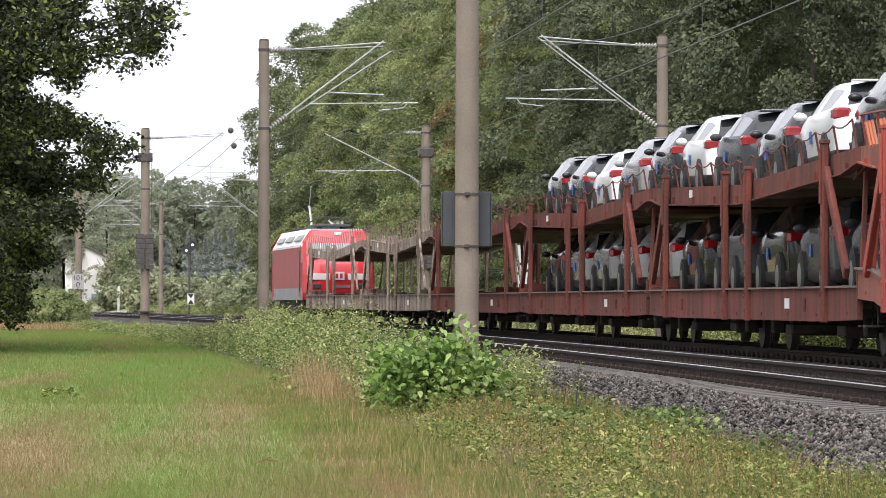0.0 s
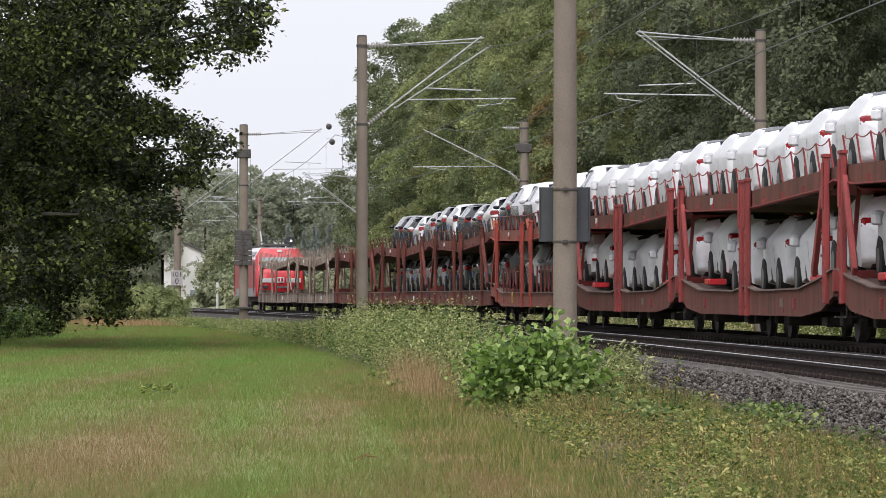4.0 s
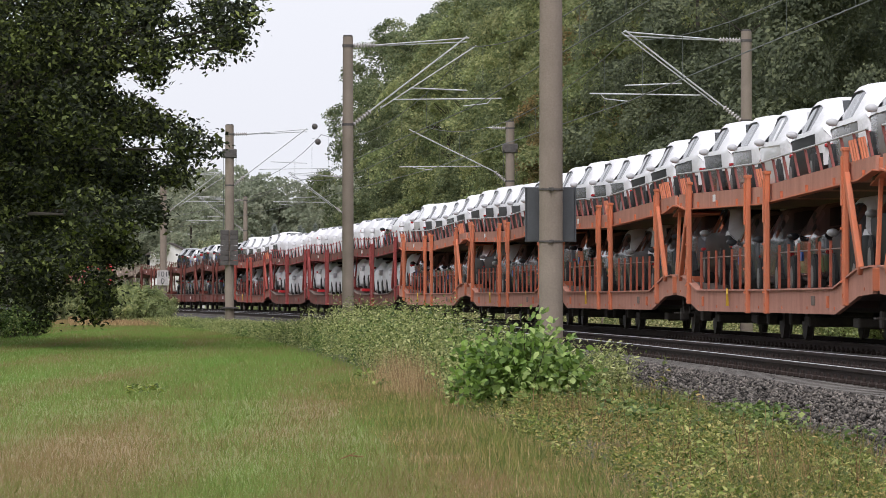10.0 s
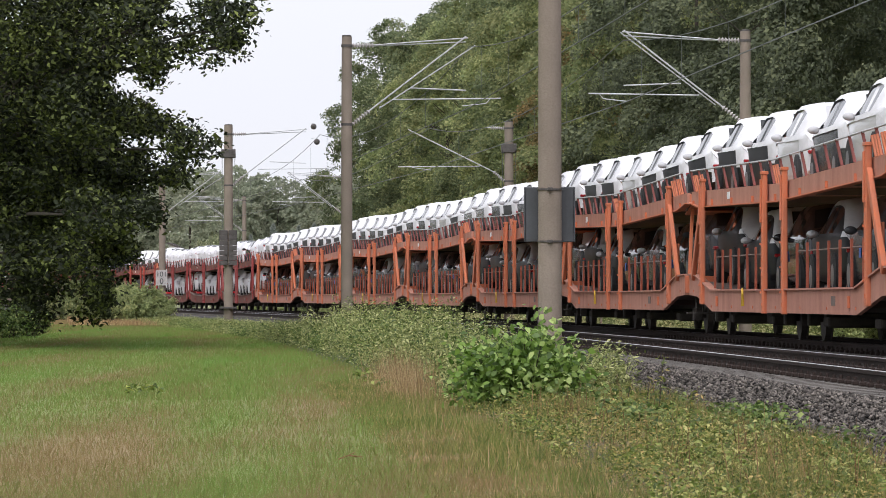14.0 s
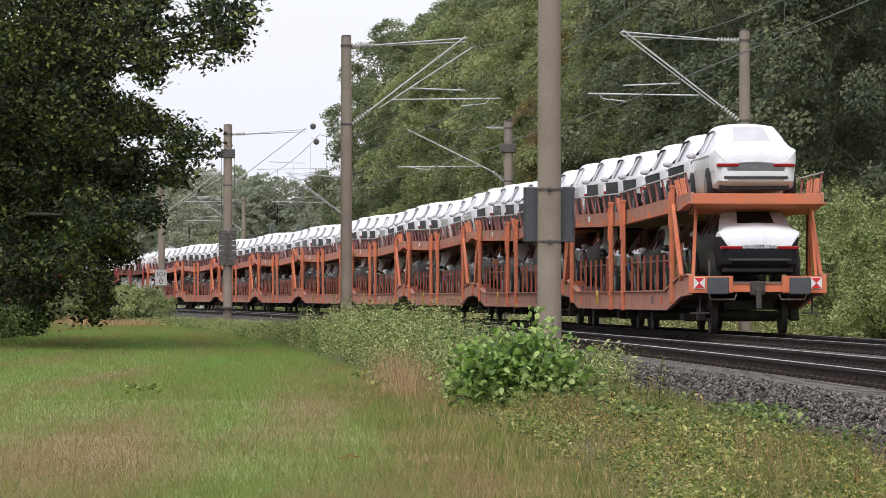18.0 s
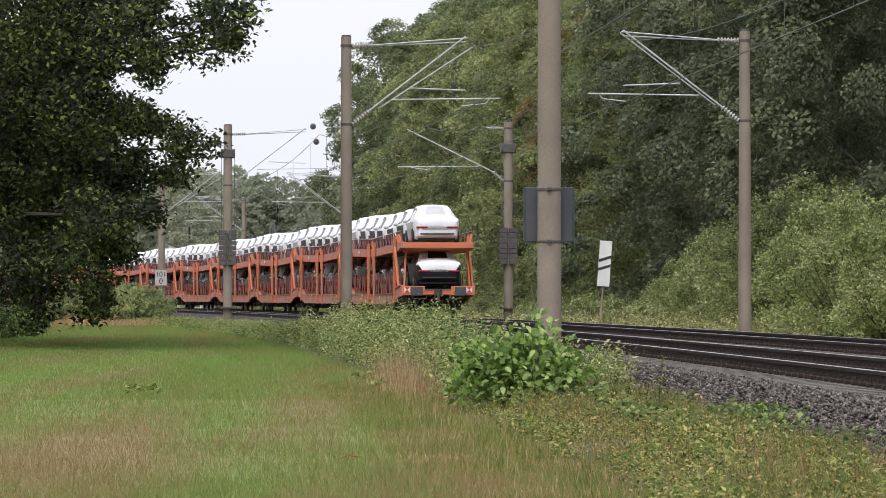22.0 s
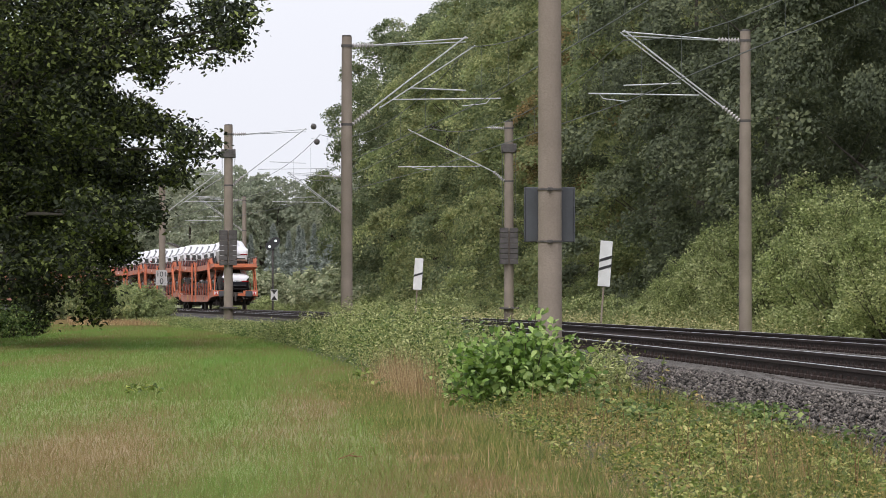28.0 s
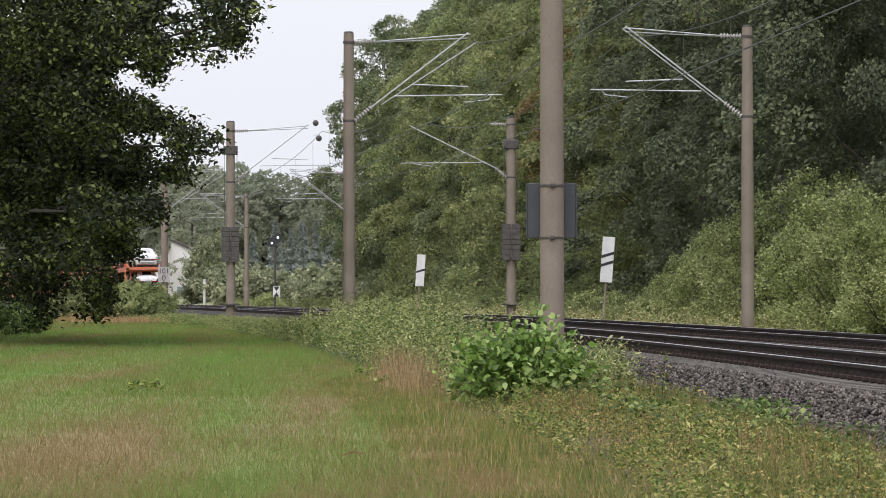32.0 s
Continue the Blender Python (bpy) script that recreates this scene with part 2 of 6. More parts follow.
M = {
    "concrete": mat("spun_concrete", (0.27, 0.225, 0.18), (0.165, 0.135, 0.106), 0.9, scale=1.2, fine=40, bump=0.5, spread=0.6),
    "sleeper": mat("sleeper_concrete", (0.155, 0.142, 0.127), (0.07, 0.062, 0.054), 0.9, scale=5, fine=50, bump=0.3, each=0.15),
    "rail_side": mat("rusty_rail_steel", (0.026, 0.02, 0.018), (0.04, 0.028, 0.023), 0.85, spec=0.15, scale=4, fine=60, bump=0.2),
    "rail_top": mat("polished_rail_head", (0.55, 0.55, 0.56), (0.42, 0.42, 0.43), 0.28, 1.0, scale=2, fine=30, bump=0.03),
    "ballast": mat("ballast_bed", (0.05, 0.046, 0.047), (0.025, 0.022, 0.023), 0.95, scale=14, fine=45, bump=1.0, spread=0.4),
    "stone": mat("ballast_stone", (0.18, 0.16, 0.138), (0.018, 0.016, 0.016), 0.9, scale=9, fine=60, bump=0.3, island=0.9, spec=0.25),
    "steel": mat("galvanised_steel", (0.55, 0.56, 0.56), (0.4, 0.41, 0.41), 0.5, 0.3, scale=8, fine=60, bump=0.1),
    "wire": mat("weathered_copper_wire", (0.13, 0.14, 0.13), (0.09, 0.1, 0.09), 0.6, 0.3, scale=3, fine=30, bump=0),
    "insulator": mat("insulator_ceramic", (0.5, 0.48, 0.46), (0.3, 0.28, 0.27), 0.25, scale=9, fine=50, bump=0),
    "weights": mat("cast_iron_weights", (0.11, 0.1, 0.095), (0.06, 0.055, 0.05), 0.85, 0.1, scale=8, fine=60, bump=0.4),
    "dark_plate": mat("dark_grey_plate_back", (0.075, 0.08, 0.085), (0.05, 0.053, 0.058), 0.6, 0.2, scale=3, fine=40, bump=0.05),
    "white_sign": mat("white_sign_enamel", (0.74, 0.74, 0.73), (0.58, 0.58, 0.56), 0.5, scale=3, fine=40, bump=0.03),
    "black_sign": mat("black_sign_paint", (0.02, 0.02, 0.022), (0.035, 0.035, 0.035), 0.5, scale=3, fine=40, bump=0.03),
    "orange": mat("orange_wagon_paint", (0.6, 0.16, 0.06), (0.47, 0.17, 0.1), 0.6, scale=3.0, fine=25, bump=0.1, spread=0.5, spec=0.3, streak=0.25),
    "orange_dusty": mat("dusty_orange_sill_paint", (0.5, 0.25, 0.18), (0.36, 0.16, 0.115), 0.75, scale=2.6, fine=18, bump=0.15, spread=0.5, spec=0.25, streak=0.2),
    # orange railing, darkened in colour for the shade below the upper deck
    "low_rail": mat("shade_dulled_orange_railing", (0.38, 0.105, 0.06), (0.23, 0.07, 0.046), 0.7, scale=4, fine=40, bump=0.1, spec=0.2),
    "rail_red": mat("red_brown_railing_paint", (0.21, 0.035, 0.025), (0.12, 0.03, 0.02), 0.6, scale=4, fine=40, bump=0.1),
    "oxide": mat("oxide_red_wagon_paint", (0.21, 0.055, 0.038), (0.07, 0.033, 0.027), 0.75, scale=3.2, fine=22, bump=0.15, spread=0.4, spec=0.25, streak=0.2),
    "faded_post": mat("worn_bright_red_wagon_paint", (0.43, 0.08, 0.055), (0.26, 0.06, 0.045), 0.65, scale=3.0, fine=25, bump=0.12, spread=0.45, spec=0.3, streak=0.25),
    "faded": mat("faded_brown_red_paint", (0.34, 0.125, 0.085), (0.18, 0.07, 0.052), 0.75, scale=2.8, fine=22, bump=0.15, spread=0.45, spec=0.25, streak=0.2),
    "wine": mat("wine_red_wagon_paint", (0.36, 0.06, 0.055), (0.19, 0.045, 0.04), 0.65, scale=3.0, fine=25, bump=0.12, spread=0.45, spec=0.3, streak=0.25),
    "wine_sill": mat("grimy_wine_red_sill_paint", (0.2, 0.075, 0.055), (0.1, 0.05, 0.038), 0.85, scale=2.0, fine=16, bump=0.2, spread=0.4, spec=0.2, streak=0.25),
    "beige": mat("rust_streaked_grey_paint", (0.4, 0.34, 0.27), (0.1, 0.06, 0.045), 0.8, scale=5.0, fine=25, bump=0.15, spread=0.35, spec=0.25, streak=0.12),
    # grime, with the colour raised for the haze that veils the underframe
    "under": mat("grimy_hazed_underframe_steel", (0.075, 0.062, 0.052), (0.04, 0.034, 0.03), 0.85, 0.2, scale=5, fine=40, bump=0.3),
    "wheel": mat("dark_wheel_steel", (0.07, 0.058, 0.05), (0.045, 0.038, 0.034), 0.6, 0.4, scale=5, fine=40, bump=0.1),
    "deck": mat("worn_deck_plate", (0.22, 0.15, 0.12), (0.13, 0.1, 0.085), 0.8, 0.1, scale=2.5, fine=40, bump=0.2),
    "loco_red": mat("red_locomotive_paint", (0.62, 0.022, 0.03), (0.5, 0.03, 0.035), 0.35, scale=1.2, fine=30, bump=0.02, coat=0.2),
    "loco_dusty": mat("dusty_red_locomotive_side", (0.36, 0.075, 0.07), (0.27, 0.07, 0.065), 0.6, scale=1.5, fine=25, bump=0.05),
    "loco_grey": mat("grey_locomotive_skirt", (0.3, 0.31, 0.3), (0.2, 0.21, 0.2), 0.6, scale=2, fine=30, bump=0.05),
    "white_paint": mat("white_paint", (0.8, 0.8, 0.8), (0.7, 0.7, 0.7), 0.45, scale=2, fine=30, bump=0.02),
    "yellow": mat("yellow_paint", (0.62, 0.4, 0.02), (0.45, 0.28, 0.03), 0.5, scale=4, fine=40, bump=0.05),
    "blue": mat("blue_protective_film", (0.03, 0.14, 0.5), (0.03, 0.1, 0.4), 0.4, scale=4, fine=40, bump=0.05),
    "car_white": mat("white_car_paint", (0.78, 0.78, 0.78), (0.72, 0.72, 0.72), 0.12, scale=1, fine=20, bump=0, spec=0.35),
    "car_black": mat("black_car_paint", (0.012, 0.013, 0.015), (0.018, 0.018, 0.021), 0.42, scale=1, fine=20, bump=0, spec=0.1),
    "car_silver": mat("silver_car_paint", (0.32, 0.32, 0.32), (0.26, 0.26, 0.27), 0.2, 0.2, scale=1, fine=20, bump=0, spec=0.3),
    "car_grey": mat("dark_grey_car_paint", (0.055, 0.058, 0.064), (0.042, 0.044, 0.048), 0.26, scale=1, fine=20, bump=0, spec=0.2),
    "car_gloss": mat("shiny_black_car_paint", (0.016, 0.016, 0.018), (0.024, 0.024, 0.026), 0.09, scale=1, fine=20, bump=0, spec=0.45),
    "cover": mat("white_transport_cover", (0.74, 0.74, 0.75), (0.58, 0.58, 0.6), 0.65, scale=2.5, fine=9, bump=0.9, spread=0.8, each=0.05),
    "film": mat("grey_translucent_film", (0.5, 0.5, 0.51), (0.4, 0.4, 0.41), 0.4, scale=3, fine=20, bump=0.2),
    "glass": glass_mat("dark_car_glass", (0.015, 0.018, 0.02)),
    "loco_glass": glass_mat("reflective_cab_glass", (0.3, 0.36, 0.36), 0.12),
    "tyre": mat("tyre_rubber", (0.018, 0.018, 0.018), (0.03, 0.03, 0.03), 0.85, scale=5, fine=60, bump=0.1),
    "rim": mat("alloy_rim", (0.26, 0.26, 0.27), (0.16, 0.16, 0.16), 0.4, 0.6, scale=5, fine=40, bump=0),
    "tail": mat("red_tail_lamp_lens", (0.32, 0.01, 0.012), (0.2, 0.008, 0.01), 0.15, scale=5, fine=40, bump=0, coat=0.5),
    "bark": mat("oak_bark", (0.065, 0.052, 0.04), (0.035, 0.028, 0.022), 0.95, scale=3, fine=25, bump=0.8),
    "bank_grass": mat("pale_bank_grass", (0.25, 0.24, 0.13), (0.16, 0.2, 0.09), 0.95, scale=0.5, fine=3, bump=0.6, spread=0.5),
    "soil": mat("bank_soil", (0.06, 0.05, 0.03), (0.045, 0.05, 0.02), 0.95, scale=1.5, fine=30, bump=0.5),
    "render_wall": mat("white_rendered_wall", (0.8, 0.8, 0.78), (0.7, 0.7, 0.68), 0.85, scale=0.8, fine=15, bump=0.1),
    "roof_tile": mat("dark_roof_covering", (0.1, 0.085, 0.08), (0.06, 0.055, 0.05), 0.8, scale=2, fine=20, bump=0.3),
    # near-black for the crown's inner shade; third colour stands for lit clumps
    "oak_leaf": leaf_mat("shade_dark_oak_leaves", (0.013, 0.019, 0.008), (0.026, 0.035, 0.013), (0.12, 0.145, 0.035), 0.35, 0.8, 0.12),
    "wood_leaf": leaf_mat("woodland_leaves", (0.158, 0.2, 0.088), (0.23, 0.272, 0.11), (0.32, 0.328, 0.145), 0.2, 0.7, 0.5, 0.25),
    # darker copy of the woodland leaves: the wood's shade is in the colour
    "shade_leaf": leaf_mat("shade_toned_wood_leaves", (0.066, 0.081, 0.047), (0.093, 0.11, 0.06), (0.135, 0.15, 0.077), 0.2, 0.75, 0.35, 0.2),
    "mid_leaf": leaf_mat("deep_green_woodland_leaves", (0.105, 0.135, 0.068), (0.155, 0.19, 0.09), (0.22, 0.24, 0.115), 0.2, 0.7, 0.45, 0.2),
    # shrub leaves with the haze of the distance put into their colour
    "hazy_leaf": leaf_mat("hazed_shrub_leaves", (0.2, 0.24, 0.13), (0.28, 0.31, 0.175), (0.37, 0.37, 0.23), 0.3, 0.7, 0.45, 0.2),
    "brown_leaf": leaf_mat("early_autumn_leaves", (0.14, 0.135, 0.052), (0.22, 0.185, 0.07), (0.3, 0.2, 0.075), 0.3, 0.6, 0.4, 0.2),
    # haze over the distant wood is mixed into this pale leaf colour
    "far_leaf": leaf_mat("hazed_wood_leaves", (0.24, 0.275, 0.19), (0.3, 0.33, 0.23), (0.35, 0.365, 0.265), 0.12, 0.85, 0.6, 0.15),
    # grey-green needles, lightened in colour for the haze in front of them
    "spruce": leaf_mat("hazed_spruce_needles", (0.23, 0.265, 0.235), (0.31, 0.345, 0.31), (0.33, 0.35, 0.31), 0.2, 0.85, 0.45),
    "willow": leaf_mat("willow_scrub_leaves", (0.185, 0.235, 0.085), (0.28, 0.325, 0.125), (0.43, 0.45, 0.22), 0.35, 0.55, 0.5, 0.12),
    "bush": leaf_mat("broad_bush_leaves", (0.08, 0.16, 0.024), (0.165, 0.27, 0.045), (0.31, 0.39, 0.13), 0.4, 0.4, 0.4),
    "weed": leaf_mat("tall_weed_leaves", (0.13, 0.17, 0.05), (0.225, 0.26, 0.08), (0.38, 0.385, 0.18), 0.5, 0.55, 0.45),
    "herb": leaf_mat("verge_herb_leaves", (0.095, 0.14, 0.028), (0.185, 0.22, 0.048), (0.37, 0.27, 0.1), 0.5, 0.5, 0.45, patch=2.2),
    "verge_weed": leaf_mat("verge_weed_leaves", (0.1, 0.15, 0.03), (0.2, 0.26, 0.055), (0.38, 0.36, 0.13), 0.5, 0.45, 0.45, patch=1.8),
    "verge_blade": leaf_mat("verge_grass_blades", (0.1, 0.145, 0.03), (0.175, 0.2, 0.048), (0.32, 0.24, 0.1), 0.35, 0.6, 0.4, patch=1.6),
    "pale_weed": leaf_mat("pale_lineside_weed_leaves", (0.2, 0.23, 0.08), (0.33, 0.33, 0.14), (0.5, 0.43, 0.24), 0.45, 0.6, 0.45, patch=0.8),
    "bramble": leaf_mat("bramble_leaves", (0.05, 0.095, 0.02), (0.1, 0.16, 0.035), (0.22, 0.26, 0.08), 0.4, 0.5, 0.4),
    "dead": leaf_mat("dead_stalks", (0.13, 0.075, 0.04), (0.2, 0.11, 0.055), (0.3, 0.18, 0.09), 0.3, 0.8, 0.3),
    "straw": leaf_mat("dry_grass_stalks", (0.25, 0.165, 0.08), (0.34, 0.23, 0.115), (0.45, 0.34, 0.19), 0.25, 0.8, 0.4),
}


def field_mat():
    """Mown meadow: green with dry brown and straw patches; shared by soil and blades."""
    m = bpy.data.materials.new("meadow_grass")
    m.use_nodes = True
    n, l = m.node_tree.nodes, m.node_tree.links
    b = n["Principled BSDF"]
    b.inputs["Roughness"].default_value = 0.75
    b.inputs["Specular IOR Level"].default_value = 0.2
    geo = n.new("ShaderNodeNewGeometry")
    sc = n.new("ShaderNodeMapping")
    sc.inputs["Scale"].default_value = (0.75, 0.04, 0.0)
    nz, nf = n.new("ShaderNodeTexNoise"), n.new("ShaderNodeTexNoise")
    nz.inputs["Scale"].default_value, nz.inputs["Detail"].default_value = 1.0, 5
    nf.inputs["Scale"].default_value = 5.0
    l.new(geo.outputs["Position"], sc.inputs["Vector"])
    l.new(sc.outputs[0], nz.inputs["Vector"])
    l.new(geo.outputs["Position"], nf.inputs["Vector"])
    # drier towards the near end of the meadow and along the verge
    sep = n.new("ShaderNodeSeparateXYZ")
    l.new(geo.outputs["Position"], sep.inputs[0])
    dry = n.new("ShaderNodeMapRange")
    dry.inputs["From Min"].default_value, dry.inputs["From Max"].default_value = 38, 84
    dry.inputs["To Min"].default_value, dry.inputs["To Max"].default_value = 0.085, -0.07
    l.new(sep.outputs["Y"], dry.inputs["Value"])
    # a dry strip across the far end of the meadow
    strip = n.new("ShaderNodeMapRange")
    strip.inputs["From Min"].default_value, strip.inputs["From Max"].default_value = 215, 270
    strip.inputs["To Min"].default_value, strip.inputs["To Max"].default_value = 0.0, 0.42
    l.new(sep.outputs["Y"], strip.inputs["Value"])
    both = n.new("ShaderNodeMath")
    both.operation = "ADD"
    l.new(dry.outputs[0], both.inputs[0])
    l.new(strip.outputs[0], both.inputs[1])
    s1, s2, s3 = (n.new("ShaderNodeMath") for _ in range(3))
    s1.operation = s2.operation = "MULTIPLY_ADD"
    s1.inputs[1].default_value, s2.inputs[1].default_value = 0.34, 0.24
    l.new(geo.outputs["Random Per Island"], s1.inputs[0])
    l.new(nz.outputs["Fac"], s1.inputs[2])
    l.new(nf.outputs["Fac"], s2.inputs[0])
    l.new(s1.outputs[0], s2.inputs[2])
    s3.operation = "ADD"
    l.new(s2.outputs[0], s3.inputs[0])
    l.new(both.outputs[0], s3.inputs[1])
    r = n.new("ShaderNodeValToRGB")
    e = r.color_ramp.elements
    e[0].position, e[0].color = 0.46, (0.126, 0.226, 0.042, 1)
    e[1].position, e[1].color = 1.0, (0.225, 0.168, 0.078, 1)
    k = e.new(0.74)
    k.color = (0.155, 0.205, 0.05, 1)
    k = e.new(0.9)
    k.color = (0.175, 0.16, 0.056, 1)
    l.new(s3.outputs[0], r.inputs["Fac"])
    l.new(r.outputs[0], b.inputs["Base Color"])
    return m


M["grass"] = field_mat()


# ---- geometry helpers ----
class Geo:
    """Collects vertices and faces of one mesh."""

    def __init__(self):
        self.v, self.f = [], []

    def add(self, vs, fs):
        o = len(self.v)
        self.v += [tuple(p) for p in vs]
        self.f += [tuple(i + o for i in q) for q in fs]
        return self

    def box(self, c, size, bevel=0.0, rot=None):
        """A box with chamfered upright edges and rims."""
        x, y, z = (s / 2 for s in size)
        b = min(bevel, x * 0.9, y * 0.9, z * 0.9)
        if b <= 0:
            ring = [[(-x, -y), (x, -y), (x, y), (-x, y)]] * 2
            hs = [-z, z]
        else:
            def oct8(i):
                return [(-x + b + i, -y + i), (x - b - i, -y + i), (x - i, -y + b + i), (x - i, y - b - i), (x - b - i, y - i), (-x + b + i, y - i), (-x + i, y - b - i), (-x + i, -y + b + i)]
            ring, hs = [oct8(b * 0.6), oct8(0), oct8(0), oct8(b * 0.6)], [-z, -z + b * 0.6, z - b * 0.6, z]
        n = len(ring[0])
        vs = [Vector((p[0], p[1], h)) for rr, h in zip(ring, hs) for p in rr]
        if rot:
            vs = [rot @ p for p in vs]
        vs = [p + Vector(c) for p in vs]
        fs = [tuple(reversed(range(n))), tuple(range((len(hs) - 1) * n, len(hs) * n))]
        for k in range(len(hs) - 1):
            fs += [(k * n + i, k * n + (i + 1) % n, (k + 1) * n + (i + 1) % n, (k + 1) * n + i) for i in range(n)]
        return self.add(vs, fs)

    def beam(self, a, b, w, d, side=(1, 0, 0), bevel=0.0):
        """A square bar from a to b, w wide along side and d deep."""
        a, b = Vector(a), Vector(b)
        y = (b - a).normalized()
        x = Vector(side)
        x = (x - y * x.dot(y)).normalized()
        z = x.cross(y)
        rot = Matrix((x, y, z)).transposed()
        return self.box((a + b) / 2, (w, (b - a).length, d), bevel, rot)

    def tube(self, pts, radii, n=6, cap=True):
        pts = [Vector(p) for p in pts]
        if isinstance(radii, (int, float)):
            radii = [radii] * len(pts)
        vs, fs = [], []
        up = Vector((0.31, 0.17, 0.93))
        for k, p in enumerate(pts):
            d = (pts[min(k + 1, len(pts) - 1)] - pts[max(k - 1, 0)]).normalized()
            x = d.cross(up)
            if x.length < 0.05:
                x = d.cross(Vector((1, 0, 0)))
            x.normalize()
            y = d.cross(x)
            vs += [p + (x * math.cos(2 * math.pi * i / n) + y * math.sin(2 * math.pi * i / n)) * radii[k] for i in range(n)]
        for k in range(len(pts) - 1):
            fs += [(k * n + i, k * n + (i + 1) % n, (k + 1) * n + (i + 1) % n, (k + 1) * n + i) for i in range(n)]
        if cap:
            fs += [tuple(reversed(range(n))), tuple(range((len(pts) - 1) * n, len(pts) * n))]
        return self.add(vs, fs)

    def plate(self, outline, axis, a, b):
        """An outline of (u, v) pairs drawn out along axis x or y from a to b."""
        n = len(outline)
        def at(u, v, w):
            return (w, u, v) if axis == "x" else ((u, w, v) if axis == "y" else (u, v, w))
        vs = [at(u, v, a) for u, v in outline] + [at(u, v, b) for u, v in outline]
        fs = [tuple(range(n)), tuple(reversed(range(n, 2 * n)))]
        fs += [((i + 1) % n, i, n + i, n + (i + 1) % n) for i in range(n)]
        return self.add(vs, fs)

    def strip(self, top, bottom, axis, a, b):
        """A band between two lines of (u, v) pairs with equal u, drawn out along x from a to b."""
        vs, fs, n = [], [], len(top)
        for (u, v), (p, q) in zip(top, bottom):
            vs += [(a, u, v), (b, u, v), (b, p, q), (a, p, q)]
        for k in range(n - 1):
            fs += [(k * 4 + i, k * 4 + (i + 1) % 4, k * 4 + 4 + (i + 1) % 4, k * 4 + 4 + i) for i in range(4)]
        fs += [(3, 2, 1, 0), (n * 4 - 4, n * 4 - 3, n * 4 - 2, n * 4 - 1)]
        return self.add(vs, fs)

    def mesh(self, name, material, smooth=False):
        me = bpy.data.meshes.new(name)
        me.from_pydata(self.v, [], self.f)
        me.materials.append(material)
        bm = bmesh.new()
        bm.from_mesh(me)
        bmesh.ops.delete(bm, geom=[v for v in bm.verts if not v.link_faces], context="VERTS")
        bmesh.ops.recalc_face_normals(bm, faces=bm.faces)
        bm.to_mesh(me)
        bm.free()
        if smooth:
            me.polygons.foreach_set("use_smooth", [True] * len(me.polygons))
            me.set_sharp_from_angle(angle=radians(48 if smooth is True else smooth))
        return me


def part(name, geo, material, parent, label="", smooth=False, m=None):
    """One mesh object under a thing or a part."""
    me = geo if isinstance(geo, bpy.types.Mesh) else geo.mesh(name, material, smooth)
    ob = new(name, me)
    ob.parent = parent
    if m is not None:
        ob.matrix_basis = m
    if label:
        tagged(ob, label)
    return ob


def thing(name, label, category, group="", kind="", m=None, geo=None, material=None, smooth=False):
    ob = new(name, geo.mesh(name, material, smooth) if geo else None)
    if m is not None:
        ob.matrix_basis = m
    return tagged(ob, label, category, group, kind)


def quads_object(name, verts, material, per=4):
    """A mesh of many small separate faces from an array (n, per, 3)."""
    n = len(verts)
    me = bpy.data.meshes.new(name)
    me.vertices.add(n * per)
    me.vertices.foreach_set("co", np.ascontiguousarray(verts, dtype=np.float32).ravel())
    me.loops.add(n * per)
    me.loops.foreach_set("vertex_index", np.arange(n * per, dtype=np.int32))
    me.polygons.add(n)
    me.polygons.foreach_set("loop_start", np.arange(n, dtype=np.int32) * per)
    me.update(calc_edges=True)
    me.materials.append(material)
    return me


def leaf_quads(centres, size, rng, flat=0.5, long=1.5, hang=0.0, face=None):
    """Pointed leaves (n, 4, 3) of random turn round the given places; flat: how far they lie level."""
    n = len(centres)
    s = size * rng.uniform(0.6, 1.35, n)[:, None]
    nrm = rng.normal(size=(n, 3))
    nrm[:, 2] = np.abs(nrm[:, 2]) + flat * 2
    if face is not None:
        nrm = rng.normal(0, 0.45, (n, 3)) + face
    nrm /= np.linalg.norm(nrm, axis=1)[:, None]
    d = rng.normal(size=(n, 3))
    d[:, 2] -= hang
    d -= nrm * (d * nrm).sum(1)[:, None]
    d /= np.linalg.norm(d, axis=1)[:, None]
    w = np.cross(nrm, d)
    tip, side = d * s * long * 0.5, w * s * 0.5
    bend = nrm * s * 0.12
    return np.stack([centres - tip, centres + side * 0.9 - tip * 0.1 + bend, centres + tip - bend, centres - side * 0.9 - tip * 0.1 + bend], axis=1)


# ---- the railway line ----
X0, X1, X2 = 11.24, 0.02727, 0.0001521


def line_x(y):
    """Middle of the far track: straight behind the camera, a long left-hand curve ahead."""
    return X0 - X1 * y - (X2 * y * y if y > 0 else 0.0)


TABLE_Y = np.linspace(-420, 1150, 6281)
TABLE_X = np.array([line_x(y) for y in TABLE_Y])
TABLE_S = np.concatenate([[0], np.cumsum(np.hypot(np.diff(TABLE_X), np.diff(TABLE_Y)))])
TABLE_S -= np.interp(0.0, TABLE_Y, TABLE_S)


def along(s, off=0.0, z=0.0):
    """The place s metres along the far track, off metres to its right."""
    y = float(np.interp(s, TABLE_S, TABLE_Y))
    d = X1 + (2 * X2 * y if y > 0 else 0.0)
    n = math.hypot(d, 1)
    return Vector((line_x(y) + off / n, y + off * d / n, z))


def beside(y, off, z=0.0):
    """The place abreast of y on the line, off metres to its right."""
    d = X1 + (2 * X2 * y if y > 0 else 0.0)
    n = math.hypot(d, 1)
    return Vector((line_x(y) + off / n, y + off * d / n, z))


